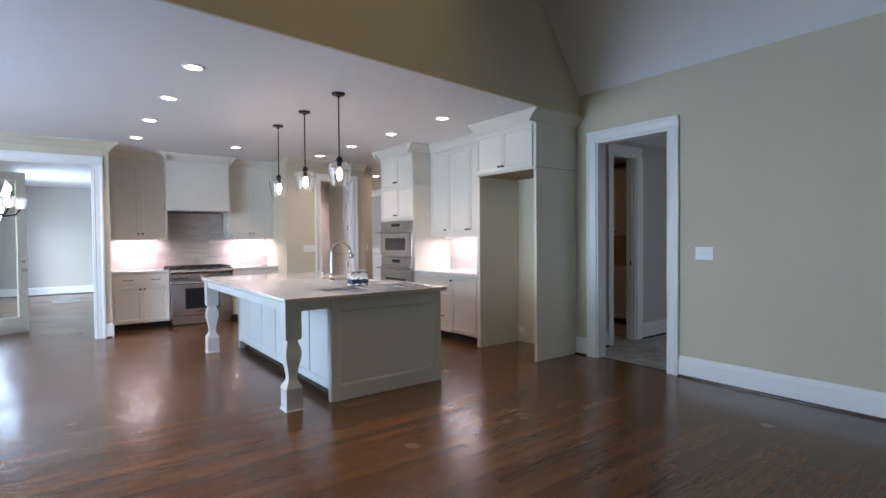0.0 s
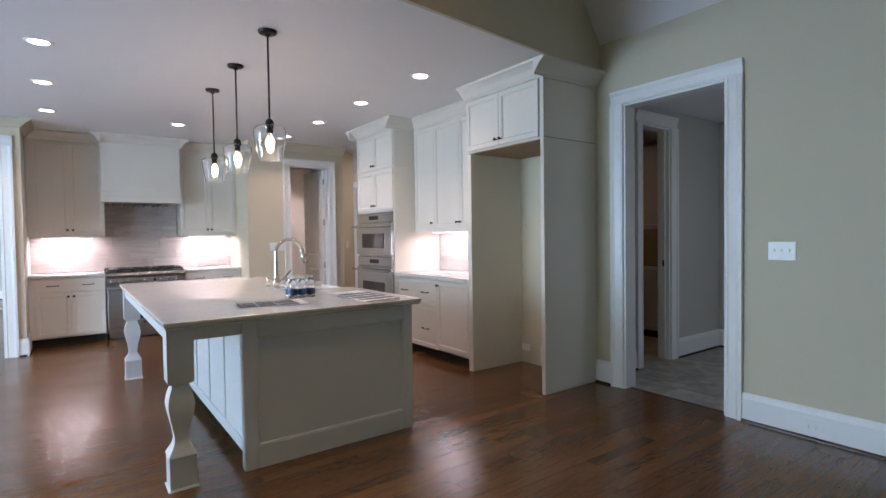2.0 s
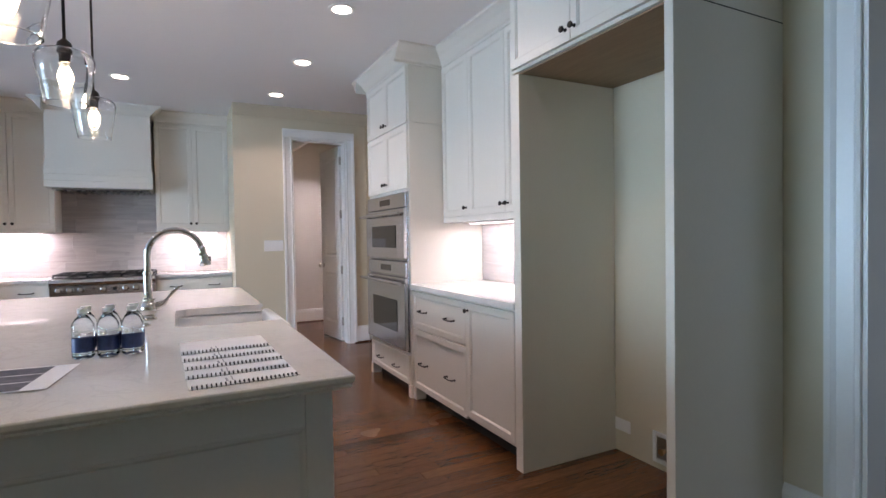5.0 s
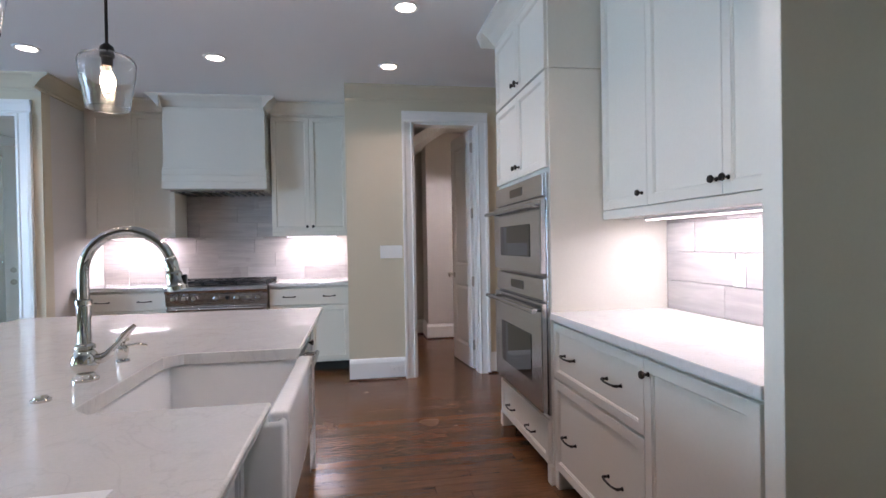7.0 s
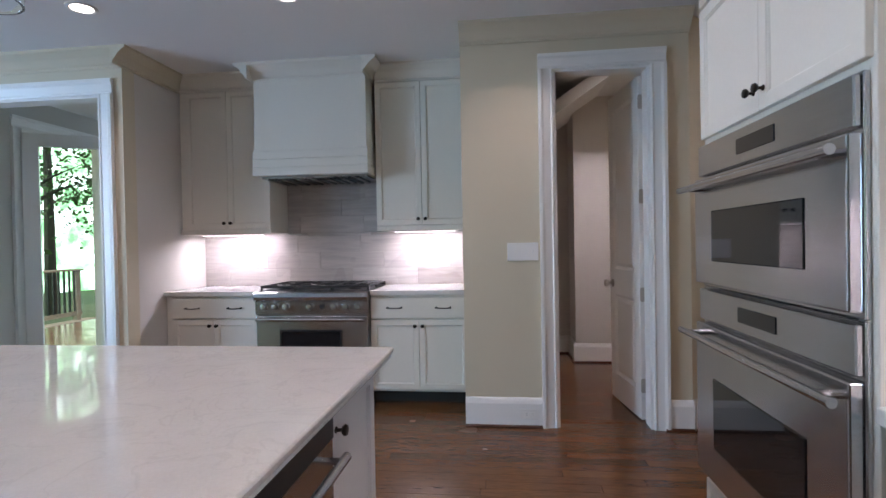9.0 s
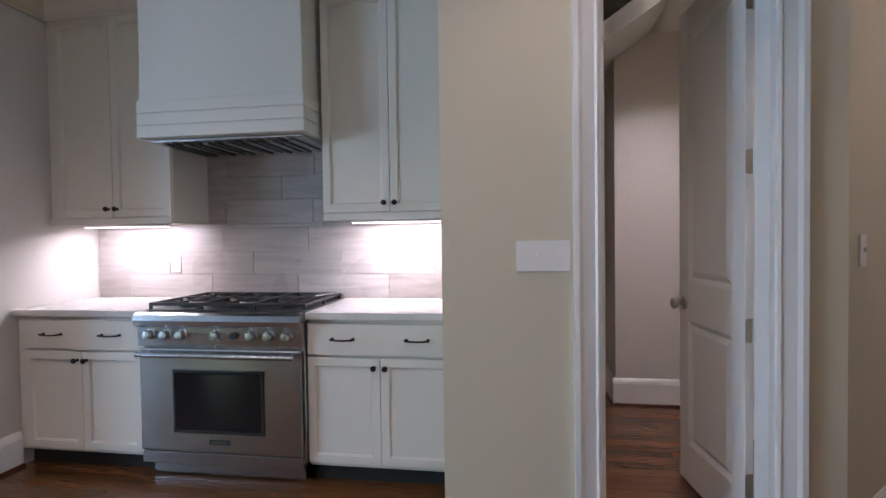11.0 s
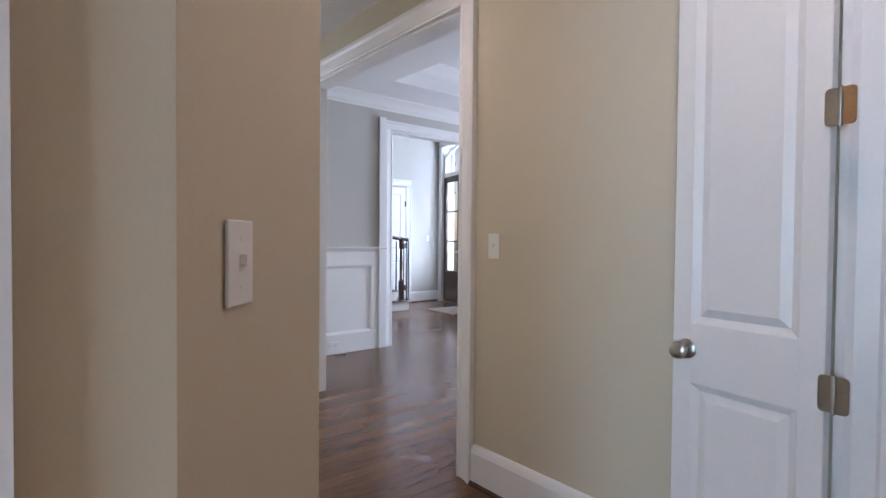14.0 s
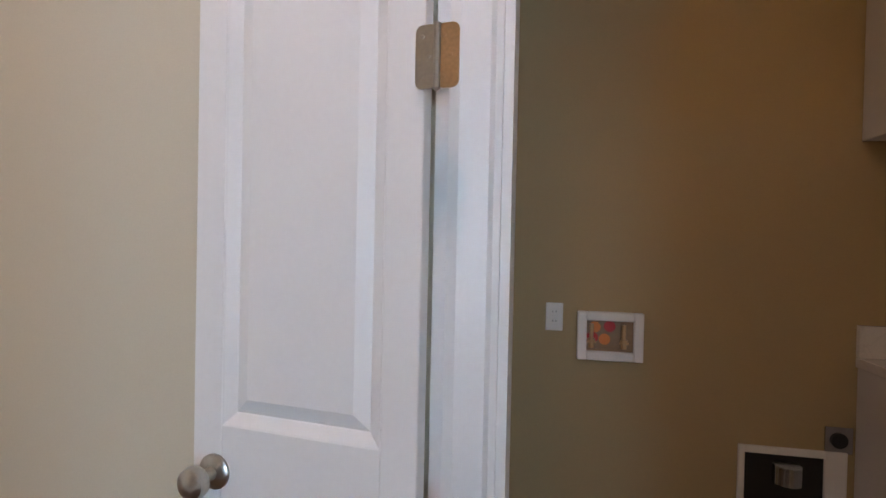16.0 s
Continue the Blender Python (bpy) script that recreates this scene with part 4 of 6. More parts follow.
c = thing("base_cabinet", run_r(4.33), "off-white base cabinet with one tall shaker door", "cabinet", "cabinets along the oven wall")
carcass(x_d, x_e, 0, TOP, 0.645, M_CAB, c, 0.1)
front(c, x_d, x_e - 0.02, 0.12, 0.862, M_CAB, knobs=((x_d + 0.03, 0.81),))
solid("countertop", boxes((4.295, 4.742, TOP + 0.001, 4.975, 6.162, 0.914), bevel=0.004, seg=2), M_QUARTZ, "polished white quartz countertop beside the ovens", "countertop", group="countertops")
c = thing("wall_cabinet", run_r(4.62), "off-white tall wall cabinet with three shaker doors", "cabinet", "wall cabinets")
carcass(x_s, x_e, 1.40, 2.65, 0.355, M_CAB, c)
e1, e2 = ly(5.738), ly(5.256)
front(c, x_s + 0.005, e1, 1.44, 2.645, M_CAB, knobs=((e1 - 0.04, 1.50),))
front(c, e1, e2, 1.44, 2.645, M_CAB, knobs=((e2 - 0.03, 1.50),))
front(c, e2, x_e - 0.005, 1.44, 2.645, M_CAB, knobs=((e2 + 0.03, 1.50),))
part("light_rail", boxes((x_s, -0.018, 1.395, x_e, 0.0, 1.438), bevel=0.003), M_CAB, c)
cab_crown(c, x_s, x_e, 2.65, 0.35)
u = thing("under_cabinet_light", pose(4.76, 5.45, 1.385), "slim white strip light under the wall cabinet", "light", "under-cabinet lights")
part("housing", boxes((-0.02, -0.55, 0, 0.02, 0.55, 0.014), bevel=0.002), M_PLASTIC, u)
part("diffuser", boxes((-0.015, -0.54, -0.003, 0.015, 0.54, -0.0005)), M_GLOWSTRIP, u)
lamp("under_cabinet_lamp", "AREA", look((4.78, 5.45, 1.378), (4.84, 5.45, 0.9)) @ pose(0, 0, 0, 0, 0, 0), STRIP * 0.95, (0.86, 0.89, 1.0), 1.1, 0.03)

f = thing("fridge_surround", run_r(4.30), "off-white refrigerator niche with end panels and overhead cabinet", "cabinet")
a0, a1 = ly(4.74), ly(3.72)
part("side_panel", boxes((a0 + 0.001, 0, 0, a0 + 0.064, 0.678, 2.1415), bevel=0.002), M_CAB, f)
part("side_panel", boxes((a1 - 0.04, 0, 0, a1, 0.678, 2.65), bevel=0.002), M_CAB, f)
part("seam", boxes((a1 - 0.0005, 0.002, 2.16, a1 + 0.0012, 0.675, 2.164)), M_DARK, f)
part("underside", boxes((a0 + 0.002, 0.02, 2.142, a1 - 0.042, 0.676, 2.1495)), M_PLY_SHADE, f, "bare brown plywood underside")
part("overhead_body", boxes((a0 + 0.001, 0.001, 2.15, a1 - 0.041, 0.678, 2.65), bevel=0.002), M_CAB, f)
mid = (a0 + a1 - 0.04) / 2
front(f, a0 + 0.02, mid, 2.165, 2.645, M_CAB, knobs=((mid - 0.03, 2.22),))
front(f, mid, a1 - 0.042, 2.165, 2.645, M_CAB, knobs=((mid + 0.03, 2.22),))
cab_crown(f, a0, a1, 2.65, 0.675, (1,))
o = thing("wall_outlet", pose(SIDE - 0.001, 4.62, 0.16, 0, 0, -90), "white duplex outlet low in the refrigerator niche", "outlet")
part("plate", boxes((-0.058, -0.006, -0.036, 0.058, 0, 0.036), bevel=0.002), M_PLASTIC, o)
part("socket", boxes((-0.04, -0.008, -0.017, -0.006, -0.0055, 0.017), (0.006, -0.008, -0.017, 0.04, -0.0055, 0.017), bevel=0.001), M_PLASTIC, o)
o = thing("water_box", pose(SIDE - 0.001, 4.33, 0.12, 0, 0, -90), "white recessed icemaker water box with a valve", "valve box")
part("frame", boxes((-0.075, -0.008, -0.085, -0.05, 0, 0.085), (0.05, -0.008, -0.085, 0.075, 0, 0.085), (-0.05, -0.008, 0.06, 0.05, 0, 0.085), (-0.05, -0.008, -0.085, 0.05, 0, -0.06), bevel=0.002), M_PLASTIC, o)
part("recess", boxes((-0.05, -0.002, -0.06, 0.05, -0.0008, 0.06)), M_NICKEL, o)
bm = bmesh.new()
lathe(bm, [(0.012, 0), (0.012, 0.02), (0.018, 0.022), (0.018, 0.03), (0.003, 0.031)], Matrix.Translation((0, -0.002, -0.01)) @ pose(0, 0, 0, 90), 12)
part("valve", bm, M_BRASS, o)

# ---- island ----
isl = thing("kitchen_island", pose(0, 0, 0), "pale grey painted island with panelled sides and turned corner posts", "island")
IX0, IX1, IY0, IY1 = 1.90, 3.05, 3.82, 6.66
bm = bmesh.new()
box(bm, IX0 + 0.02, IY0 + 0.02, 0.1, IX1 - 0.02, 4.84, TOP, 0.002)
box(bm, IX0 + 0.02, 4.84, 0.1, 2.62, 5.56, TOP)
box(bm, 2.62, 4.84, 0.1, IX1 - 0.02, 5.56, 0.62)
box(bm, IX0 + 0.02, 5.56, 0.1, IX1 - 0.02, IY1 - 0.02, TOP, 0.002)
part("body", bm, M_ISLAND, isl)
# near-black colour carries the shade under the island
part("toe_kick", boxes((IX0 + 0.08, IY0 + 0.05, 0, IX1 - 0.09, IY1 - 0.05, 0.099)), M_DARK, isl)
# end panels, framed
for y0, y1, fr in ((IY0, IY0 + 0.019, -1), (IY1 - 0.019, IY1, 1)):
    ym = y0 + 0.008 if fr < 0 else y0
    ep = part("end_panel", boxes((IX0, ym, 0.0, IX1, ym + 0.011, TOP)), M_ISLAND, isl)
    ya, yb = (y0, y0 + 0.008) if fr < 0 else (y1 - 0.008, y1)
    for x0, x1 in ((IX0, IX0 + 0.075), (IX1 - 0.075, IX1)):
        part("stile", boxes((x0, ya, 0, x1, yb, TOP), bevel=0.002), M_ISLAND, ep)
    for z0, z1 in ((0, 0.13), (TOP - 0.10, TOP)):
        part("rail", boxes((IX0 + 0.075, ya, z0, IX1 - 0.075, yb, z1), bevel=0.002), M_ISLAND, ep)
    yq = ya + 0.008 if fr < 0 else ya
    bm = bmesh.new()
    for p0, p1, u in (((IX0 + 0.075, yq, 0.13), (IX1 - 0.075, yq, 0.13), (0, 0, 1)), ((IX0 + 0.075, yq, TOP - 0.1), (IX1 - 0.075, yq, TOP - 0.1), (0, 0, -1)), ((IX0 + 0.075, yq, 0.13), (IX0 + 0.075, yq, TOP - 0.1), (1, 0, 0)), ((IX1 - 0.075, yq, 0.13), (IX1 - 0.075, yq, TOP - 0.1), (-1, 0, 0))):
        mould(bm, p0, p1, (0, fr, 0), u, [(0, 0), (0.0075, 0), (0.006, 0.008), (0.002, 0.014), (0, 0.016)])
    part("panel_bead", bm, M_ISLAND, ep)
# seating side, battens
bm = bmesh.new()
box(bm, IX0 + 0.008, IY0 + 0.02, 0.1, IX0 + 0.019, IY1 - 0.02, TOP)
n = 6
step = (IY1 - IY0 - 0.06) / n
for k in range(n + 1):
    y = IY0 + 0.02 + k * step
    box(bm, IX0, y, 0.1, IX0 + 0.008, y + 0.02 if k not in (0, n) else y + 0.04, TOP, 0.0015)
box(bm, IX0 + 0.001, IY0 + 0.02, TOP - 0.09, IX0 + 0.008, IY1 - 0.02, TOP)
box(bm, IX0 + 0.001, IY0 + 0.02, 0.1, IX0 + 0.008, IY1 - 0.02, 0.17)
part("back_panel", bm, M_ISLAND, isl)
for y in (IY0 + 0.02, IY1 - 0.07):
    part("corner_foot", boxes((IX0 + 0.001, y, 0, IX0 + 0.05, y + 0.05, 0.099)), M_ISLAND, isl)
part("apron", boxes((1.52, IY0 + 0.06, 0.80, 1.54, IY1 - 0.06, TOP), (1.60, IY0 + 0.012, 0.80, IX0 - 0.001, IY0 + 0.032, TOP), (1.60, IY1 - 0.032, 0.80, IX0 - 0.001, IY1 - 0.012, TOP), bevel=0.002), M_ISLAND, isl)
POST = [(0.075, 0.0), (0.075, 0.005), (0.066, 0.012), (0.066, 0.17), (0.070, 0.18), (0.060, 0.20), (0.040, 0.235), (0.034, 0.265), (0.042, 0.33), (0.060, 0.41), (0.066, 0.46), (0.058, 0.51), (0.044, 0.55), (0.042, 0.565), (0.060, 0.575), (0.066, 0.585), (0.066, TOP)]
for y in (IY0 + 0.06, IY1 - 0.06):
    bm = bmesh.new()
    rings = []
    for hw, z in POST:
        rings.append([bm.verts.new((1.575 + sx * hw, y + sy * hw, z)) for sx, sy in ((-1, -1), (1, -1), (1, 1), (-1, 1))])
    for u, v in zip(rings, rings[1:]):
        for k in range(4):
            bm.faces.new((u[k], u[(k + 1) % 4], v[(k + 1) % 4], v[k]))
    bm.faces.new(rings[0])
    bm.faces.new(rings[-1])
    part("post", bm, M_ISLAND, isl, "carved square corner post", True)
# working side: local x along world +y, front faces +x
side = pose(IX1 - 0.018, IY0, 0, 0, 0, 90)


def island_front(y0, y1, z0, z1, name, knobs=(), pulls=(), rail=0.05):
    d = part(name, shaker(y0 - IY0, y1 - IY0, z0, z1, rail), M_ISLAND, isl, loc=side)
    for y, z in knobs:
        part("knob", knob_bm(y - IY0, z), M_BRONZE, d, "dark bronze knob", True)
    for y, z in pulls:
        part("handle", pull_bm(y - IY0, z), M_BRONZE, d, "dark bronze pull handle", True)


island_front(3.86, 4.30, 0.12, 0.86, "door", knobs=((4.26, 0.8),))
island_front(4.305, 4.80, 0.70, 0.86, "drawer", pulls=((4.55, 0.78),), rail=0.04)
island_front(4.305, 4.80, 0.12, 0.69, "door", knobs=((4.76, 0.64),))
island_front(4.86, 5.20, 0.12, 0.60, "door", knobs=((5.16, 0.55),))
island_front(5.205, 5.545, 0.12, 0.60, "door", knobs=((5.245, 0.55),))
dw = thing("dishwasher", pose(IX1 - 0.018, 5.60, 0, 0, 0, 90), "stainless steel dishwasher with a bar handle built into the island", "dishwasher")
part("door", boxes((0.0, -0.03, 0.11, 0.60, 0.0, 0.862), bevel=0.004, seg=2), M_STEEL, dw)
part("control_strip", boxes((0.0, -0.0315, 0.80, 0.60, -0.0302, 0.862)), M_BLACK, dw)
bm = bmesh.new()
tube(bm, [(0.03, -0.075, 0.765), (0.57, -0.075, 0.765)], 0.012, 12)
for x in (0.06, 0.54):
    tube(bm, [(x, -0.03, 0.765), (x, -0.075, 0.765)], 0.009, 8)
part("handle", bm, M_STEEL, dw, "", True)
island_front(6.21, 6.64, 0.12, 0.86, "door", knobs=((6.25, 0.80),))

# island countertop, cut out for the sink
bm = bmesh.new()
E0, E1, F0, F1 = 1.49, 3.10, 3.765, 6.76
S0, S1, SX = 4.875, 5.525, 2.655


def slab(z0, z1, inset, s_in):
    a, b, c, d = E0 + inset, E1 - inset, F0 + inset, F1 - inset
    pts = [(a, c), (b, c), (b, S0 - s_in), (SX + 0.05, S0 - s_in), (SX - s_in, S0 + 0.05), (SX - s_in, S1 - 0.05), (SX + 0.05, S1 + s_in), (b, S1 + s_in), (b, d), (a, d)]
    return [bm.verts.new((x, y, z0)) for x, y in pts], z1


levels = [(TOP + 0.001, 0.012, 0.0), (0.884, 0.006, 0.0), (0.888, 0.012, 0.0), (0.897, 0.002, 0.0), (0.909, 0.0, 0.0), (0.913, 0.002, 0.0), (0.915, 0.006, 0.004)]
rings = [slab(z, None, i, s)[0] for z, i, s in levels]
for u, v in zip(rings, rings[1:]):
    for k in range(10):
        bm.faces.new((u[k], u[(k + 1) % 10], v[(k + 1) % 10], v[k]))
bm.faces.new(rings[0])
bm.faces.new(rings[-1])
bmesh.ops.triangulate(bm, faces=[fc for fc in bm.faces if len(fc.verts) > 4])
solid("island_countertop", bm, M_QUARTZ, "polished white veined quartz island top with shaped edge", "countertop")

# farmhouse sink
sk = thing("farmhouse_sink", pose(0, 0, 0), "white fireclay apron-front sink set into the island", "sink")
bm = bmesh.new()
x0, x1, y0, y1, zb, zt = 2.63, 3.135, 4.845, 5.555, 0.63, 0.874
box(bm, x0, y0, zb, x1, y1, zt)
bm.faces.ensure_lookup_table()
top = max(bm.faces, key=lambda fc: fc.calc_center_median().z)
r1 = bmesh.ops.inset_individual(bm, faces=[top], thickness=0.03)
for v in top.verts:
    v.co.z = zt
ext = bmesh.ops.extrude_face_region(bm, geom=[top])
vs = [g for g in ext["geom"] if isinstance(g, bmesh.types.BMVert)]
bm.faces.remove(top) if top.is_valid else None
for v in vs:
    v.co.z = 0.665
    v.co.x += 0.012 if v.co.x < 2.9 else -0.012
    v.co.y += 0.012 if v.co.y < 5.2 else -0.012
bmesh.ops.bevel(bm, geom=bm.edges[:], offset=0.011, segments=3, profile=0.5, affect="EDGES")
part("basin", bm, M_CLAY, sk, "", True)
part("apron", boxes((3.09, 4.882, 0.63, 3.14, 5.518, 0.889), bevel=0.012, seg=3), M_CLAY, sk, "", True)
bm = bmesh.new()
lathe(bm, [(0.045, 0.667), (0.045, 0.671), (0.036, 0.672), (0.03, 0.669), (0.004, 0.669)], Matrix.Translation((2.86, 5.2, 0)), 20)
part("drain", bm, M_CHROME, sk, "", True)
part("overflow", boxes((2.672, 5.13, 0.80, 2.676, 5.17, 0.82), bevel=0.001), M_CHROME, sk)

# faucet
fa = thing("faucet", pose(2.546, 5.205, 0.915), "polished nickel gooseneck faucet with pull-down spray head", "faucet")
bm = bmesh.new()
lathe(bm, [(0.034, 0), (0.034, 0.006), (0.026, 0.012), (0.022, 0.02), (0.03, 0.03), (0.036, 0.045), (0.036, 0.055), (0.03, 0.075), (0.022, 0.085), (0.026, 0.09), (0.026, 0.098), (0.018, 0.104), (0.018, 0.21), (0.022, 0.214), (0.022, 0.226), (0.016, 0.23)], None, 24)
part("base", bm, M_CHROME, fa, "", True)
bm = bmesh.new()
arc = [(0, 0, 0.225), (0, 0, 0.30)]
for k in range(15):
    a = math.pi * (1 - k / 14 * 0.89)
    arc.append((0.118 + 0.118 * math.cos(a), 0, 0.302 + 0.118 * math.sin(a)))
tube(bm, arc, 0.0145, 16)
part("spout", bm, M_CHROME, fa, "", True)
bm = bmesh.new()
lathe(bm, [(0.015, 0.012), (0.019, 0.006), (0.019, -0.03), (0.0225, -0.034), (0.025, -0.066), (0.028, -0.07), (0.028, -0.082), (0.02, -0.085)], Matrix.Translation((0.231, 0, 0.328)) @ pose(0, 0, 0, 0, -12), 20)
hd = part("spray_head", bm, M_CHROME, fa, "", True)
part("button", boxes((0.262, -0.008, 0.262, 0.274, 0.008, 0.292), bevel=0.004, seg=2), M_BLACK, hd, "black spray button")
bm = bmesh.new()
tube(bm, [(0.02, 0, 0.06), (0.045, 0.0, 0.06), (0.06, 0, 0.07), (0.085, 0, 0.1), (0.105, 0, 0.125), (0.13, 0, 0.15)], [0.015, 0.016, 0.013, 0.007, 0.010, 0.006], 12)
part("lever", bm, M_CHROME, fa, "", True)
sd = thing("soap_dispenser", pose(2.545, 5.44, 0.915), "polished nickel soap dispenser pump beside the faucet", "dispenser")
bm = bmesh.new()
lathe(bm, [(0.022, 0), (0.022, 0.004), (0.013, 0.01), (0.018, 0.03), (0.018, 0.045), (0.01, 0.055), (0.01, 0.062), (0.02, 0.068), (0.02, 0.078), (0.003, 0.082)], None, 18)
part("body", bm, M_CHROME, sd, "", True)
bm = bmesh.new()
tube(bm, [(0.015, 0, 0.05), (0.05, 0, 0.056), (0.075, 0, 0.05)], [0.006, 0.005, 0.004], 8)
part("nozzle", bm, M_CHROME, sd, "", True)
bm = bmesh.new()
lathe(bm, [(0.022, 0), (0.022, 0.005), (0.016, 0.007), (0.015, 0.011), (0.003, 0.012)], None, 20)
solid("air_switch", bm, M_CHROME, "round polished nickel air switch button", "button", smooth=True, m=pose(2.541, 5.007, 0.9152))

# things on the island
rnd = random.Random(7)
for k in range(6):
    b = thing("water_bottle", pose(2.405 + (k % 3) * 0.067, 4.40 + (k // 3) * 0.067, 0.9155), "small clear water bottle with blue label", "bottle", "water bottles on the island")
    bm = bmesh.new()
    lathe(bm, [(0.026, 0), (0.031, 0.006), (0.031, 0.05), (0.029, 0.055), (0.031, 0.06), (0.031, 0.105), (0.022, 0.125), (0.012, 0.138), (0.012, 0.15)], None, 16)
    part("body", bm, M_BOTTLE, b, "", True)
    bm = bmesh.new()
    lathe(bm, [(0.0318, 0.022), (0.0318, 0.066)], None, 16, True)
    part("label", bm, M_LABEL, b, "dark blue wrap label", True)
    bm = bmesh.new()
    lathe(bm, [(0.0145, 0.143), (0.0145, 0.157), (0.003, 0.158)], None, 14)
    part("cap", bm, M_PLASTIC, b, "white screw cap", True)
for k in range(5):
    nb = thing("notebook", pose(2.812 + k * 0.004, 4.335 - k * 0.1, 0.9155 + (4 - k) * 0.0023, 0, 0, 2 + rnd.uniform(-1.5, 1.5)), "white spiral-bound booklet overlapping the next", "booklet", "booklets fanned on the island")
    part("cover", boxes((-0.135, -0.105, 0, 0.135, 0.105, 0.002), bevel=0.0005), M_PAPER, nb)
    part("title", boxes((-0.045, -0.07, 0.0021, -0.040, -0.035, 0.0024), (-0.03, -0.065, 0.0021, -0.027, -0.02, 0.0024)), M_INK, nb)
    bm = bmesh.new()
    for j in range(24):
        x = -0.127 + j * 0.011
        tube(bm, [(x, -0.096, 0.002), (x, -0.099, 0.008), (x, -0.107, 0.009), (x, -0.111, 0.004), (x, -0.108, 0.0012)], 0.0015, 5)
    part("spiral", bm, M_BLACK, nb, "black wire spiral")
for k in range(3):
    b = thing("brochure", pose(2.035 + k * 0.118, 4.215 - k * 0.022, 0.9155 + k * 0.0012, 0, 0, -9 + k * 1.5), "glossy photo brochure lying fanned out on the island", "brochure", "brochures on the island")
    e = 0.125 if k == 2 else 0.07
    part("sheet", boxes((-0.068, -0.14, 0, e, 0.14, 0.001)), M_PAPER, b)
    part("picture", boxes((-0.064, -0.132, 0.00105, 0.066, -0.05, 0.0013), (-0.064, -0.042, 0.00105, 0.066, 0.04, 0.0013), (-0.064, 0.048, 0.00105, 0.066, 0.132, 0.0013)), M_PRINT, b, "dark printed photographs")

# ---- lamps ----


def pendant(x, y):
    p = thing("pendant_lamp", pose(x, y, CEIL - 0.001), "dark bronze pendant lamp with a clear tapered glass shade", "pendant lamp", "pendants over the island")
    bm = bmesh.new()
    lathe(bm, [(0.064, 0), (0.064, -0.008), (0.058, -0.018), (0.02, -0.026), (0.012, -0.04)], None, 24)
    part("canopy", bm, M_BRONZE, p, "", True)
    bm = bmesh.new()
    tube(bm, [(0, 0, -0.03), (0, 0, -0.3), (0, 0, -0.62)], 0.0065, 10)
    part("rod", bm, M_BRONZE, p, "", True)
    bm = bmesh.new()
    lathe(bm, [(0.01, -0.60), (0.026, -0.615), (0.030, -0.63), (0.030, -0.655), (0.022, -0.66), (0.022, -0.70), (0.004, -0.702)], None, 18)
    part("socket", bm, M_BRONZE, p, "", True)
    bm = bmesh.new()
    outer = [(0.028, -0.645), (0.07, -0.650), (0.098, -0.660), (0.111, -0.675), (0.114, -0.69), (0.108, -0.74), (0.084, -0.875), (0.085, -0.884)]
    inner = [(0.079, -0.884), (0.080, -0.875), (0.104, -0.74), (0.110, -0.69), (0.106, -0.678), (0.095, -0.664), (0.07, -0.654), (0.028, -0.650)]
    lathe(bm, outer + inner, None, 32, True)
    sh = part("shade", bm, M_GLASS, p, "clear glass tapered shade", True)
    sh.visible_shadow = False
    bm = bmesh.new()
    lathe(bm, [(0.012, -0.70), (0.016, -0.715), (0.03, -0.755), (0.031, -0.775), (0.022, -0.81), (0.012, -0.835), (0.002, -0.84)], None, 16)
    bu = part("bulb", bm, M_GLASS, p, "clear filament bulb", True)
    bu.visible_shadow = False
    bm = bmesh.new()
    for k in range(6):
        a = k * math.pi / 3
        tube(bm, [(0.011 * math.cos(a), 0.011 * math.sin(a), -0.728), (0.019 * math.cos(a), 0.019 * math.sin(a), -0.765), (0.012 * math.cos(a), 0.012 * math.sin(a), -0.81)], 0.005, 6)
    part("filament", bm, M_GLOWBULB, bu, "glowing amber filament")
    lamp("pendant_glow", "POINT", pose(x, y, CEIL - 0.775), PENDANT, (1.0, 0.82, 0.60), 0.03)


for y in (4.36, 5.215, 6.06):
    pendant(2.252, y)


def downlight(x, y, z=CEIL, power=None, tint=WARM, spread=115):
    d = thing("downlight", pose(x, y, z - 0.001), "round recessed ceiling downlight with white trim, lit", "downlight", "recessed ceiling lights")
    bm = bmesh.new()
    lathe(bm, [(0.066, -0.001), (0.088, 0.0), (0.088, -0.005), (0.074, -0.009), (0.062, -0.004)], None, 28, True)
    part("trim_ring", bm, M_TRIM, d, "", True)
    bm = bmesh.new()
    lathe(bm, [(0.066, -0.001), (0.066, -0.003), (0.003, -0.0035)], None, 28)
    part("lens", bm, M_GLOWCAN, d, "glowing white lens", True)
    lamp("downlight_lamp", "AREA", look((x, y, z - 0.014), (x, y + 0.0001, 0)), power or CAN, tint, 0.13, shape="DISK", spread=spread)


for x, y in ((0.975, 4.34), (0.967, 5.45), (0.945, 6.62), (0.935, 7.86), (2.235, 7.90), (3.68, 4.61), (3.66, 5.73), (3.64, 6.85), (3.60, 7.94)):
    downlight(x, y)
downlight(4.48, 9.65, power=CAN * 3.2, tint=(0.92, 0.92, 1.0))
downlight(5.66, 8.2, power=CAN * 1.5, spread=165)
downlight(5.77, 9.9, power=CAN * 0.9, spread=150)
# unseen downlights, added in the vault to brighten and warm the header wall
for x, y in ((-0.6, 2.3), (0.9, 2.45), (2.4, 2.6)):
    downlight(x, y, z=5.6, power=4.5, tint=(1.0, 0.76, 0.40), spread=62)
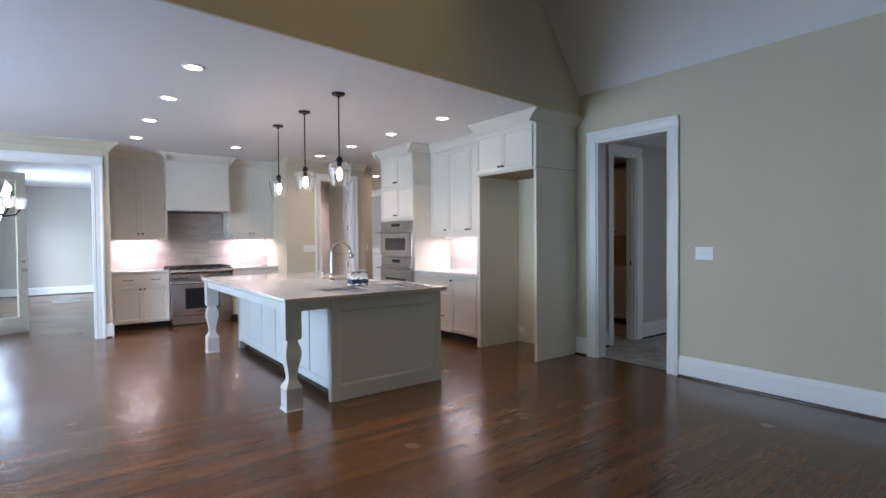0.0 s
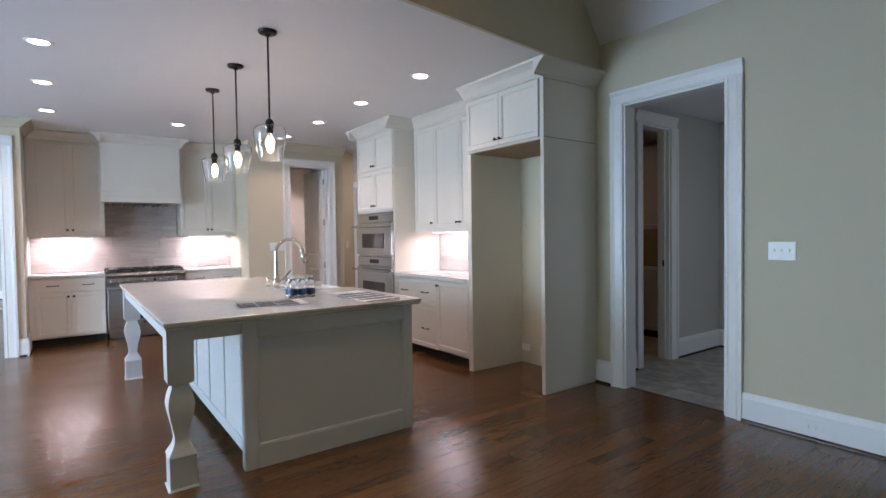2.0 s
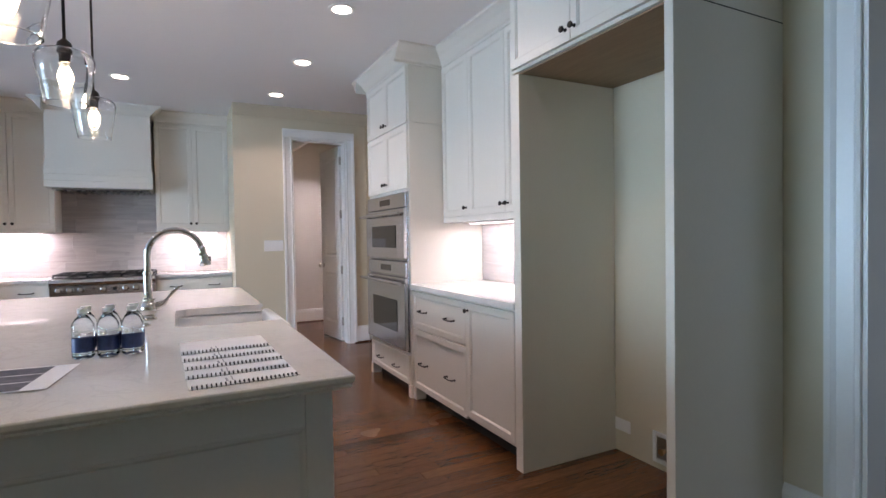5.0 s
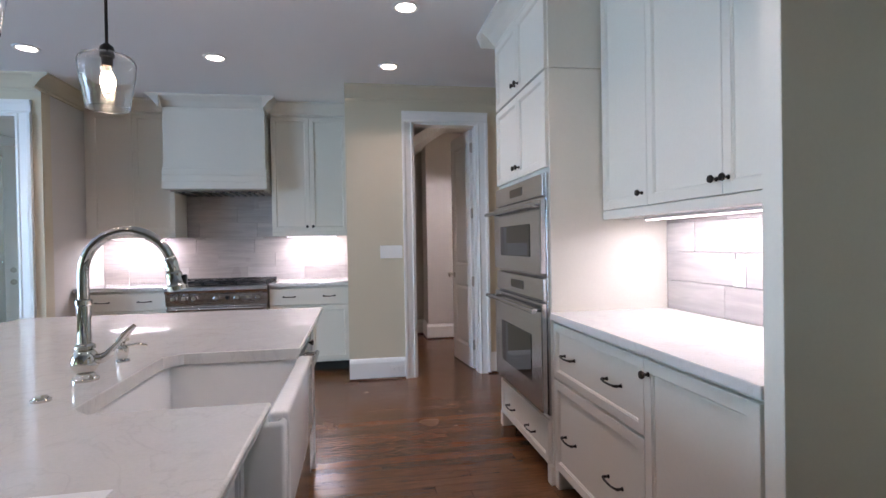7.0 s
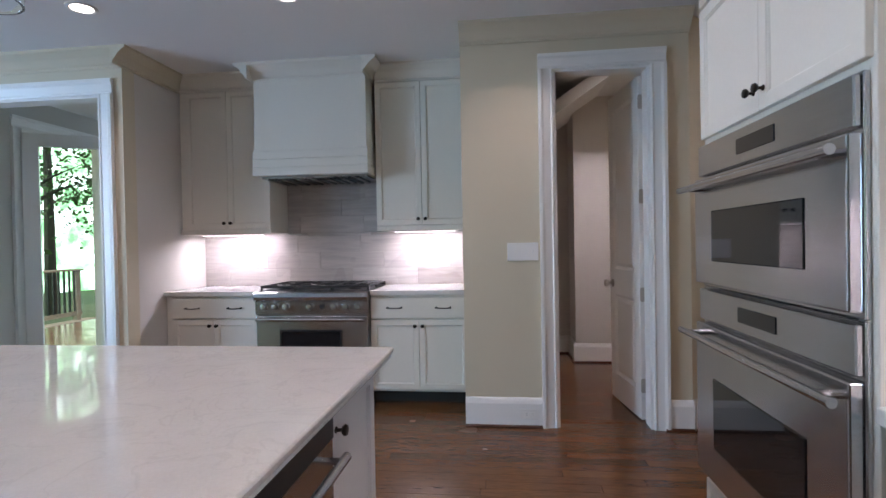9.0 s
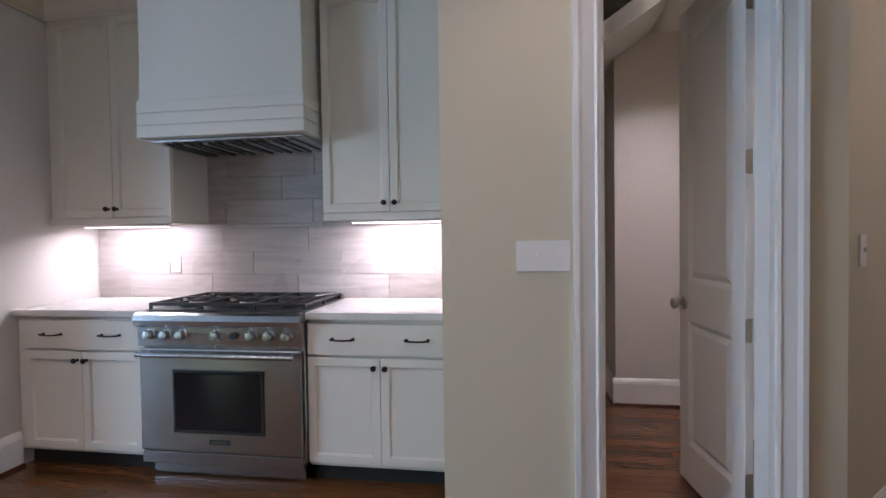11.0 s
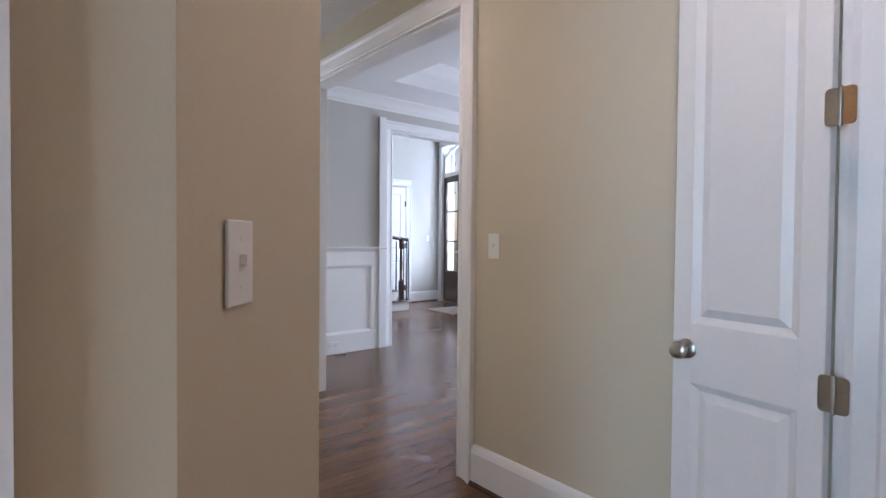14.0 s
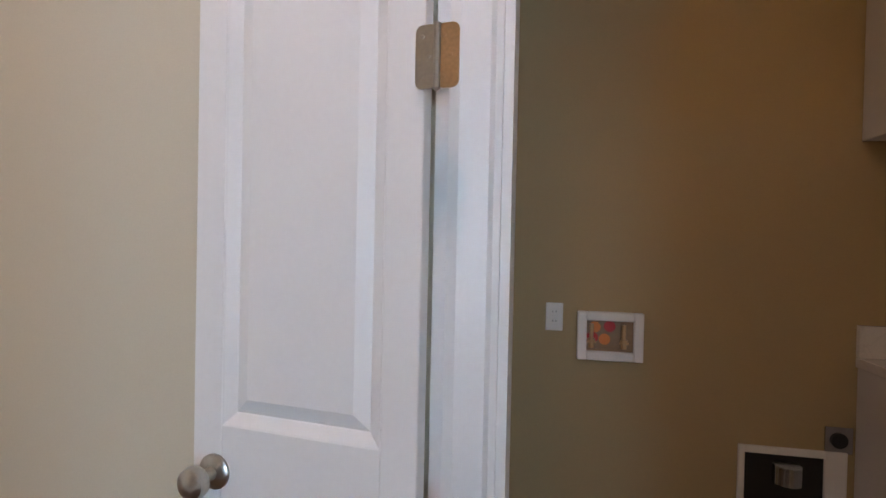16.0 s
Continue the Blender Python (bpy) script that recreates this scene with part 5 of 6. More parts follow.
# unseen fixtures, added for warm light in the utility room and laundry
downlight(6.5, 5.2, z=2.62, power=1.2, tint=(1.0, 0.66, 0.34), spread=165)
downlight(7.0, 7.35, z=2.62, power=2.0, tint=(1.0, 0.66, 0.34), spread=165)

# chandelier over the breakfast table place
ch = thing("chandelier", pose(-0.5, 7.0, CEIL - 0.001), "dark bronze chandelier with frosted glass cup shades", "chandelier")
bm = bmesh.new()
lathe(bm, [(0.065, 0), (0.06, -0.015), (0.015, -0.03)], None, 20)
part("canopy", bm, M_BRONZE, ch, "", True)
bm = bmesh.new()
tube(bm, [(0, 0, -0.02), (0, 0, -0.75), (0, 0, -1.1)], [0.008, 0.012, 0.02], 10)
part("stem", bm, M_BRONZE, ch, "", True)
M_FROST = glass("frosted_glass", (0.95, 0.93, 0.9), 0.35)
for k in range(5):
    a = k * 2 * math.pi / 5 + 0.35
    v = Vector((math.cos(a), math.sin(a), 0))
    bm = bmesh.new()
    tube(bm, [v * 0.02 + Vector((0, 0, -1.06)), v * 0.12 + Vector((0, 0, -1.12)), v * 0.22 + Vector((0, 0, -1.1)), v * 0.26 + Vector((0, 0, -1.04))], 0.008, 8)
    arm = part("arm", bm, M_BRONZE, ch, "", True)
    bm = bmesh.new()
    o = [(0.02, 0), (0.045, 0.01), (0.06, 0.05), (0.065, 0.12)]
    lathe(bm, o + [(r - 0.003, z) for r, z in reversed(o)], Matrix.Translation(v * 0.26 + Vector((0, 0, -1.04))), 18, True)
    s = part("shade", bm, M_FROST, arm, "frosted glass cup shade", True)
    s.visible_shadow = False
    bm = bmesh.new()
    lathe(bm, [(0.012, 0.01), (0.02, 0.05), (0.012, 0.08), (0.002, 0.085)], Matrix.Translation(v * 0.26 + Vector((0, 0, -1.04))), 10)
    part("bulb", bm, M_GLOWBULB, arm, "", True)

# ---- switches and outlets ----


def switch_plate(m, gangs, label, name="light_switch"):
    s = thing(name, m, label, "light switch", "wall switches")
    w = 0.075 + 0.046 * (gangs - 1)
    part("plate", boxes((-w / 2, -0.007, -0.062, w / 2, 0, 0.062), bevel=0.003, seg=2), M_PLASTIC, s)
    for k in range(gangs):
        x = (k - (gangs - 1) / 2) * 0.046
        part("toggle", boxes((x - 0.004, -0.016, -0.004, x + 0.004, -0.006, 0.012), bevel=0.002), M_PLASTIC, s)
        part("slot", boxes((x - 0.006, -0.0078, -0.013, x + 0.006, -0.0071, 0.013)), M_PAPER, s)
        for z in (-0.035, 0.035):
            bm = bmesh.new()
            lathe(bm, [(0.003, 0.0068), (0.003, 0.0078), (0.0005, 0.008)], Matrix.Translation((x, 0, z)) @ pose(0, 0, 0, 90), 8)
            part("screw", bm, M_PLASTIC, s)


def outlet(m, label):
    s = thing("wall_outlet", m, label, "outlet", "wall outlets")
    part("plate", boxes((-0.036, -0.006, -0.06, 0.036, 0, 0.06), bevel=0.003, seg=2), M_PLASTIC, s)
    for z in (-0.02, 0.02):
        sk_ = part("socket", boxes((-0.017, -0.0085, z - 0.014, 0.017, -0.0055, z + 0.014), bevel=0.003), M_PLASTIC, s)
        part("slots", boxes((-0.008, -0.0088, z - 0.002, -0.006, -0.0084, z + 0.007), (0.006, -0.0088, z - 0.002, 0.008, -0.0084, z + 0.007)), M_DARK, sk_)


switch_plate(pose(SIDE - 0.001, 2.215, 1.217, 0, 0, -90), 3, "white three-gang switch plate on the beige wall")
switch_plate(pose(3.632, FRONT - 0.001, 1.215), 4, "white four-gang switch plate beside the pantry door")
switch_plate(pose(4.841, 8.631, 1.222, 0, 0, 45) @ pose(0, -0.001, 0), 1, "white switch plate on the angled wall")
switch_plate(pose(HALL - 0.001, 9.635, 1.222, 0, 0, -90), 1, "white single switch plate on the hall wall")
switch_plate(pose(10.9, 15.899, 1.25), 1, "white switch plate on the foyer wall")
outlet(pose(1.25, NB - 0.013, 1.145), "white duplex outlet on the tile backsplash")
outlet(pose(2.88, NB - 0.013, 1.145), "white duplex outlet on the tile backsplash")
outlet(pose(SIDE - 0.013, 5.62, 1.13, 0, 0, -90), "white duplex outlet on the tile backsplash by the ovens")
outlet(pose(3.66, FRONT - 0.0225, 0.095, 0, 90, 0), "white outlet set sideways in the baseboard")
outlet(pose(SIDE - 0.0225, 2.03, 0.09, 0, 0, -90) @ pose(0, 0, 0, 0, 90, 0), "white outlet set sideways in the baseboard")
outlet(pose(7.739, 8.016, 1.018, 0, 0, -90), "white outlet on the laundry wall")
outlet(pose(7.2, 12.797, 0.1, 0, 90, 0), "white outlet set sideways in the wainscot base")

# ---- doors ----


def field(bm, x0, x1, z0, z1, y0, y1, slope):
    """A raised panel: a low frustum from y0 up to y1 with sloping margins."""
    lo = [bm.verts.new((x, y0, z)) for x, z in ((x0, z0), (x1, z0), (x1, z1), (x0, z1))]
    hi = [bm.verts.new((x, y1, z)) for x, z in ((x0 + slope, z0 + slope), (x1 - slope, z0 + slope), (x1 - slope, z1 - slope), (x0 + slope, z1 - slope))]
    for k in range(4):
        bm.faces.new((lo[k], lo[(k + 1) % 4], hi[(k + 1) % 4], hi[k]))
    bm.faces.new(hi)
    bm.faces.new(list(reversed(lo)))


def panel_door(width, height, parent, mat=M_TRIM, thick=0.036, shift=0.0):
    """Two-panel leaf; local x from the hinge edge, centred on y = 0."""
    bm = bmesh.new()
    st, top, lock, bot = 0.10 if width > 0.5 else 0.066, 0.12, (0.822 + shift, 1.022 + shift), 0.21
    h = thick / 2
    box(bm, 0, -h, 0.01, st, h, height, 0.002)
    box(bm, width - st, -h, 0.01, width, h, height, 0.002)
    box(bm, st, -h, 0.01, width - st, h, bot)
    box(bm, st, -h, lock[0], width - st, h, lock[1])
    box(bm, st, -h, height - top, width - st, h, height)
    for z0, z1 in ((bot, lock[0]), (lock[1], height - top)):
        box(bm, st, -h + 0.014, z0, width - st, h - 0.014, z1)
        for sgn in (-1, 1):
            yb = sgn * (h - 0.014)
            ogee = [(0, 0), (0.0135, 0), (0.0125, 0.003), (0.002, 0.022), (0, 0.024)]
            a, b = st, width - st
            for p0, p1, u in (((a, yb, z0), (b, yb, z0), (0, 0, 1)), ((a, yb, z1), (b, yb, z1), (0, 0, -1)), ((a, yb, z0), (a, yb, z1), (1, 0, 0)), ((b, yb, z0), (b, yb, z1), (-1, 0, 0))):
                mould(bm, p0, p1, (0, sgn, 0), u, ogee)
            field(bm, a + 0.024, b - 0.024, z0 + 0.024, z1 - 0.024, yb, yb + sgn * 0.011, 0.028)
    return part("leaf", bm, mat, parent)


def door_knob(parent, x, z, sides=(-1, 1), mat=M_NICKEL, thick=0.036):
    for sgn in sides:
        bm = bmesh.new()
        m = Matrix.Translation((x, sgn * thick / 2, z)) @ pose(0, 0, 0, 90 if sgn < 0 else -90)
        lathe(bm, [(0.033, 0), (0.033, 0.004), (0.028, 0.008), (0.013, 0.011), (0.011, 0.028), (0.018, 0.034), (0.027, 0.042), (0.030, 0.052), (0.027, 0.062), (0.016, 0.068), (0.003, 0.07)], m, 24)
        part("knob", bm, mat, parent, "satin nickel door knob", True)


def hinge(parent, z, mat, x=-0.004, y=-0.022, h=0.1, jamb_mat=None, label="satin nickel butt hinge", turn=0):
    """Pin with a leaf on the door and a leaf on the jamb, both with rounded corners."""
    def plate(x0, x1):
        bm = bmesh.new()
        box(bm, x0, y - 0.0015, z - h / 2, x1, y + 0.0015, z + h / 2)
        bmesh.ops.bevel(bm, geom=[e for e in bm.edges if abs(e.verts[0].co.y - e.verts[1].co.y) > 0.002], offset=0.011, segments=3, profile=0.5, affect="EDGES")
        for zz in (-0.032, 0, 0.032):
            for sg in (90, -90):
                lathe(bm, [(0.004, 0.0014), (0.004, 0.0024), (0.0008, 0.003)], Matrix.Translation(((x0 + x1) / 2 + (0.007 if zz else -0.004), y, z + zz)) @ pose(0, 0, 0, sg), 8)
        bmesh.ops.transform(bm, matrix=pose(0, 0, 0, 0, 0, turn), verts=bm.verts[:])
        return bm
    hg = part("hinge", plate(x, x + 0.036), mat, parent, label)
    bm = bmesh.new()
    lathe(bm, [(0.002, -h / 2 - 0.004), (0.0065, -h / 2), (0.0065, h / 2), (0.002, h / 2 + 0.004)], Matrix.Translation((x, y, z)), 12)
    for k in range(1, 5):
        zz = z - h / 2 + h * k / 5
        lathe(bm, [(0.0068, zz - 0.0006), (0.0068, zz + 0.0006)], Matrix.Translation((x, y, 0)), 12)
    bmesh.ops.transform(bm, matrix=pose(0, 0, 0, 0, 0, turn), verts=bm.verts[:])
    part("pin", bm, mat, hg, "", True)
    if not turn:
        part("jamb_leaf", plate(x - 0.036, x), jamb_mat or mat, hg)


pd = thing("pantry_door", pose(4.468, 8.695, 0, 0, 0, 97), "white two-panel pantry door standing open inwards", "door")
panel_door(0.622, 2.43, pd, shift=0.03)
door_knob(pd, 0.562, 0.935)
for z in (0.25, 0.895, 1.587, 2.25):
    hinge(pd, z, M_NICKEL, x=-0.018, y=0.002, turn=90)
ld = thing("laundry_door", pose(6.30, 8.262, 0, 0, 0, 82.5), "narrow white two-panel laundry door folded back against the wall", "door")
panel_door(0.452, 2.43, ld, shift=-0.04)
door_knob(ld, 0.40, 0.895, (1,))
for z, mt in ((0.25, M_BRASS), (0.85, M_NICKEL), (1.618, M_BRASS), (2.25, M_BRASS)):
    hinge(ld, z, M_NICKEL, x=-0.024, y=0.028, jamb_mat=mt, label="butt hinge with an aged brass leaf")
pk = thing("pocket_door", pose(6.205, 3.80, 0), "white pocket door edge with a dark latch", "door")
part("leaf", boxes((0, -0.018, 0.01, 0.028, 0.018, 2.42), bevel=0.002), M_TRIM, pk)
part("latch", boxes((-0.003, -0.01, 0.99, 0.001, 0.01, 1.06), bevel=0.001), M_BLACK, pk)
w2 = thing("closet_door", pose(6.565, 14.23, 0), "closed white two-panel door at the passage end", "door")
panel_door(0.61, 2.42, w2)
door_knob(w2, 0.06, 0.95, (-1,))
fd = thing("foyer_door", pose(9.7, 15.88, 0), "white panelled door in the foyer with black hinges", "door")
panel_door(0.62, 2.2, fd)
for z in (0.3, 1.1, 1.9):
    part("hinge", boxes((0.60, -0.024, z - 0.05, 0.64, -0.0185, z + 0.05), bevel=0.002), M_BLACK, fd)
bm = bmesh.new()
for p0, p1, u in (((9.68, 15.899, 0), (9.68, 15.899, 2.24), (-1, 0, 0)), ((10.36, 15.899, 0), (10.36, 15.899, 2.24), (1, 0, 0)), ((9.57, 15.899, 2.24), (10.47, 15.899, 2.24), (0, 0, 1))):
    mould(bm, p0, p1, (0, -1, 0), u, CASE)
solid("trim_foyer_door", bm, M_TRIM, "white door casing in the foyer", "door casing", "structure")


def glazed_leaf(width, height, parent, mat, rows, stile=0.12, bottom=0.28, mid=0.0):
    bm = boxes((0, -0.022, 0.01, stile, 0.022, height), (width - stile, -0.022, 0.01, width, 0.022, height), (stile, -0.022, 0.01, width - stile, 0.022, bottom), (stile, -0.022, height - stile, width - stile, 0.022, height), bevel=0.003)
    lf = part("leaf", bm, mat, parent)
    z0, z1 = bottom, height - stile
    for k in range(1, rows):
        z = z0 + (z1 - z0) * k / rows
        part("glazing_bar", boxes((stile, -0.015, z - 0.014, width - stile, 0.015, z + 0.014), bevel=0.003), mat, lf)
    g = part("pane", boxes((stile, -0.003, z0, width - stile, 0.003, z1)), M_PANE, lf, "clear glass pane")
    g.visible_shadow = False
    return lf


dd = thing("deck_door", pose(-1.12, 9.43, 0, 0, 0, 32), "white full-glass door to the deck standing open", "door")
lf = glazed_leaf(0.93, 2.43, dd, M_TRIM, 1, 0.13, 0.25)
for z in (0.95, 1.08):
    bm = bmesh.new()
    for sgn in (-1, 1):
        lathe(bm, [(0.03, 0), (0.03, 0.006), (0.012, 0.01), (0.012, 0.03), (0.026, 0.04), (0.026, 0.055), (0.003, 0.06)] if z < 1 else [(0.028, 0), (0.028, 0.012), (0.003, 0.016)], Matrix.Translation((0.87, sgn * 0.022, z)) @ pose(0, 0, 0, 90 if sgn < 0 else -90), 18)
    part("knob" if z < 1 else "deadbolt", bm, M_NICKEL, lf, "satin nickel lockset", True)
for k, y in enumerate((FY - 1.49, FY - 0.745)):
    en = thing("front_door", ENTRY @ pose(FX + 0.06, y + 0.735, 0, 0, 0, -90), "dark mahogany entrance door with glass lites", "door", "entrance doors")
    lf = glazed_leaf(0.735, 2.45, en, M_DARKWOOD, 3, 0.11, 0.62)
    bm = bmesh.new()
    lathe(bm, [(0.03, 0), (0.03, 0.006), (0.012, 0.01), (0.012, 0.03), (0.028, 0.04), (0.028, 0.055), (0.003, 0.06)], Matrix.Translation((0.05 if k == 0 else 0.685, -0.022, 1.0)) @ pose(0, 0, 0, 90), 16)
    part("knob", bm, M_NICKEL, lf, "", True)
tr = thing("transom_window", ENTRY @ pose(FX + 0.07, FY - 1.49, 2.49), "white arched transom window over the entrance", "window")
part("frame", boxes((-0.03, 0, 0, 0.03, 0.05, 0.4), (-0.03, 1.43, 0, 0.03, 1.48, 0.4), (-0.03, 0.0, -0.038, 0.03, 1.48, 0.04), (-0.02, 0.72, 0.04, 0.02, 0.76, 0.53), (-0.02, 0.36, 0.04, 0.02, 0.385, 0.5), (-0.02, 1.09, 0.04, 0.02, 1.115, 0.5), bevel=0.003), M_TRIM, tr)
bm = bmesh.new()
pts = [(-0.0, 0.025 + 1.43 * k / 16, 0.36 + 0.17 * math.sin(math.pi * k / 16)) for k in range(17)]
tube(bm, pts, 0.03, 8)
part("arch", bm, M_TRIM, tr)
g = part("pane", boxes((-0.003, 0.05, 0.04, 0.003, 1.43, 0.55)), M_PANE, tr)
g.visible_shadow = False
solid("door_mat", boxes((10.1, 14.2, 0.001, 10.75, 14.9, 0.013), bevel=0.004), M_RUG, "dark doormat inside the entrance", "mat")
solid("floor_mat", boxes((-0.1, 14.0, 0.001, 0.45, 14.7, 0.012), bevel=0.004), M_RUG, "small grey mat on the wooden floor", "mat")

# stair foot in the foyer
st = thing("staircase", pose(9.62, 15.2, 0), "white stair foot with dark treads and iron balusters", "staircase")
for k in range(5):
    x1 = 0.22 - k * 0.26
    part("riser", boxes((x1 - 1.0, -0.15, k * 0.18, x1, 0.65, k * 0.18 + 0.155), bevel=0.01), M_TRIM, st)
    part("tread", boxes((x1 - 1.0, -0.18, k * 0.18 + 0.156, x1 + 0.03, 0.65, k * 0.18 + 0.18), bevel=0.008), M_DARKWOOD, st, "dark wooden tread")
bm = bmesh.new()
lathe(bm, [(0.045, 0.18), (0.045, 0.5), (0.03, 0.52), (0.022, 0.55), (0.028, 0.8), (0.022, 1.05), (0.04, 1.08), (0.04, 1.2), (0.05, 1.21), (0.05, 1.25), (0.003, 1.27)], Matrix.Translation((0.1, -0.06, 0)), 14)
part("newel_post", bm, M_DARKWOOD, st, "", True)
for k in range(10):
    x = 0.0 - k * 0.12
    z0 = 0.18 * max(1, math.ceil((0.22 - x) / 0.26 + 0.001))
    bm = bmesh.new()
    tube(bm, [(x, -0.06, min(z0, 0.9)), (x, -0.06, 1.2 + k * 0.065)], 0.011, 6)
    part("baluster", bm, M_IRON, st)
for k in range(3):
    a = -0.4 + k * 0.5
    bm = bmesh.new()
    tube(bm, [(0.1 + 0.13 * math.cos(a), -0.06 + 0.13 * math.sin(a), 0.18), (0.1 + 0.13 * math.cos(a), -0.06 + 0.13 * math.sin(a), 1.2)], 0.011, 6)
    part("baluster", bm, M_IRON, st)
bm = bmesh.new()
tube(bm, [(0.24, -0.06, 1.22), (0.1, -0.06, 1.23), (-0.1, -0.06, 1.26), (-0.5, -0.06, 1.5), (-1.1, -0.06, 1.85)], 0.03, 10)
part("handrail", bm, M_DARKWOOD, st, "", True)

# ---- laundry ----
wb = thing("washer_box", pose(7.739, 7.787, 0.947, 0, 0, -90), "white recessed washer outlet box with red and orange tags", "valve box")
part("frame", boxes((-0.133, -0.03, -0.102, -0.095, 0, 0.102), (0.095, -0.03, -0.102, 0.133, 0, 0.102), (-0.095, -0.03, 0.065, 0.095, 0, 0.102), (-0.095, -0.03, -0.102, 0.095, 0, -0.065), bevel=0.004), M_PLASTIC, wb)
# flat brown sheet: the recess's shade is put into its colour
part("recess", boxes((-0.095, -0.002, -0.065, 0.095, -0.001, 0.065)), M_PLY_SHADE, wb, "flat back of the box with its shade painted brown")
for x, z, mt in ((-0.06, 0.035, M_ORANGE), (0.0, 0.04, M_RED), (-0.02, -0.015, M_ORANGE), (-0.07, -0.01, M_RED)):
    bm = bmesh.new()
    lathe(bm, [(0.024, 0.0022), (0.024, 0.0032), (0.001, 0.0033)], Matrix.Translation((x, 0, z)) @ pose(0, 0, 0, 90), 16)
    part("tag", bm, mt, wb)
for x in (-0.075, 0.055):
    bm = bmesh.new()
    lathe(bm, [(0.012, -0.05), (0.012, -0.03), (0.016, -0.028), (0.016, -0.012), (0.009, -0.01), (0.009, 0.05)], Matrix.Translation((x, -0.018, 0.0)), 12)
    box(bm, x - 0.02, -0.03, -0.03, x + 0.02, -0.022, -0.02, 0.002)
    part("valve", bm, M_BRASS, wb, "brass water valve", True)
vb = thing("dryer_vent_box", pose(7.739, 7.09, 0.39, 0, 0, -90), "white recessed dryer vent box with a metal duct", "vent box")
part("frame", boxes((-0.19, -0.012, -0.2, -0.165, 0, 0.15), (0.12, -0.012, -0.2, 0.2, 0, 0.15), (-0.165, -0.012, 0.12, 0.12, 0, 0.15), (-0.165, -0.012, -0.2, 0.12, 0, -0.17), bevel=0.003), M_PLASTIC, vb)
# near-black flat sheet painted as the shade inside the vent recess
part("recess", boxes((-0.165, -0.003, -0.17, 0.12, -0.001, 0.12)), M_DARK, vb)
bm = bmesh.new()
lathe(bm, [(0.05, -0.05), (0.05, 0.02)], Matrix.Translation((-0.03, -0.055, 0.08)), 16)
part("duct", bm, M_STEEL, vb, "", True)
do = thing("dryer_outlet", pose(7.739, 6.92, 0.585, 0, 0, -90), "dark round dryer outlet on a steel plate", "outlet")
part("plate", boxes((-0.05, -0.006, -0.052, 0.05, 0, 0.052), bevel=0.002), M_STEEL, do)
bm = bmesh.new()
lathe(bm, [(0.03, 0.006), (0.03, 0.012), (0.002, 0.013)], Matrix.Identity(4) @ pose(0, 0, 0, 90), 18)
part("socket", bm, M_BLACK, do)


def plain_cabinet(m, w, z0, z1, depth, label):
    c = thing("laundry_cabinet", m, label, "cabinet", "laundry cabinets")
    carcass(0, w, z0, z1, depth, M_LAUNDRYCAB, c, 0.1 if z0 == 0 else 0)
    front(c, 0.005, w / 2, z0 + 0.12 if z0 == 0 else z0 + 0.01, z1 - 0.01, M_LAUNDRYCAB, knobs=((w / 2 - 0.03, z1 - 0.1 if z0 == 0 else z0 + 0.06),))
    front(c, w / 2, w - 0.005, z0 + 0.12 if z0 == 0 else z0 + 0.01, z1 - 0.01, M_LAUNDRYCAB, knobs=((w / 2 + 0.03, z1 - 0.1 if z0 == 0 else z0 + 0.06),))
    return c


plain_cabinet(pose(7.15, 6.865, 0, 0, 0, -90), 0.46, 0, 0.875, 0.585, "grey painted laundry base cabinet")
plain_cabinet(pose(7.42, 6.875, 0, 0, 0, -90), 0.47, 1.75, 2.55, 0.315, "grey painted laundry wall cabinet")
solid("countertop", boxes((7.12, 6.405, 0.876, 7.738, 6.87, 0.914), (7.715, 6.405, 0.915, 7.738, 6.87, 1.04), bevel=0.002), M_QUARTZ, "white laundry countertop with low backsplash", "countertop", group="countertops")
plain_cabinet(pose(7.1, 5.6, 0, 0, 0, -90), 1.5, 0, 0.875, 0.63, "dim painted base cabinet in the utility room")
plain_cabinet(pose(7.4, 5.6, 0, 0, 0, -90), 1.5, 1.4, 2.5, 0.33, "dim painted wall cabinet in the utility room")

# handle of a broom in the pantry
br = thing("broom", pose(2.95, 10.6, 0), "dark broom leaning in the pantry", "broom")
bm = bmesh.new()
tube(bm, [(0, 0, 0.16), (-0.1, 0.2, 1.2)], 0.012, 8)
part("stick", bm, M_BLACK, br)
bm = bmesh.new()
lathe(bm, [(0.1, 0), (0.11, 0.02), (0.09, 0.1), (0.03, 0.17)], None, 14)
part("head", bm, M_BLACK, br)

# ---- backsplash tiles ----


def tile_field(parent, mat, length, z0, z1, holes, seed, m):
    rnd = random.Random(seed)
    rows = int(math.ceil((z1 - z0) / 0.152))
    cache = {}
    for r_ in range(rows):
        za, zc = z0 + r_ * 0.152, min(z0 + (r_ + 1) * 0.152, z1)
        x = -rnd.uniform(0.05, 0.55)
        while x < length:
            a, b = max(x, 0), min(x + 0.605, length)
            x += 0.605
            if b - a < 0.02:
                continue
            key = (round(b - a, 3), round(zc - za, 3))
            if key not in cache:
                bm = boxes((0, -0.010, 0, key[0] - 0.0025, 0, key[1] - 0.0025), bevel=0.0012)
                cache[key] = mesh_of("tile", bm, mat)
            ob = new("tile", cache[key])
            ob.parent = parent
            ob.matrix_basis = pose(a, rnd.uniform(-0.0006, 0.0006), za)


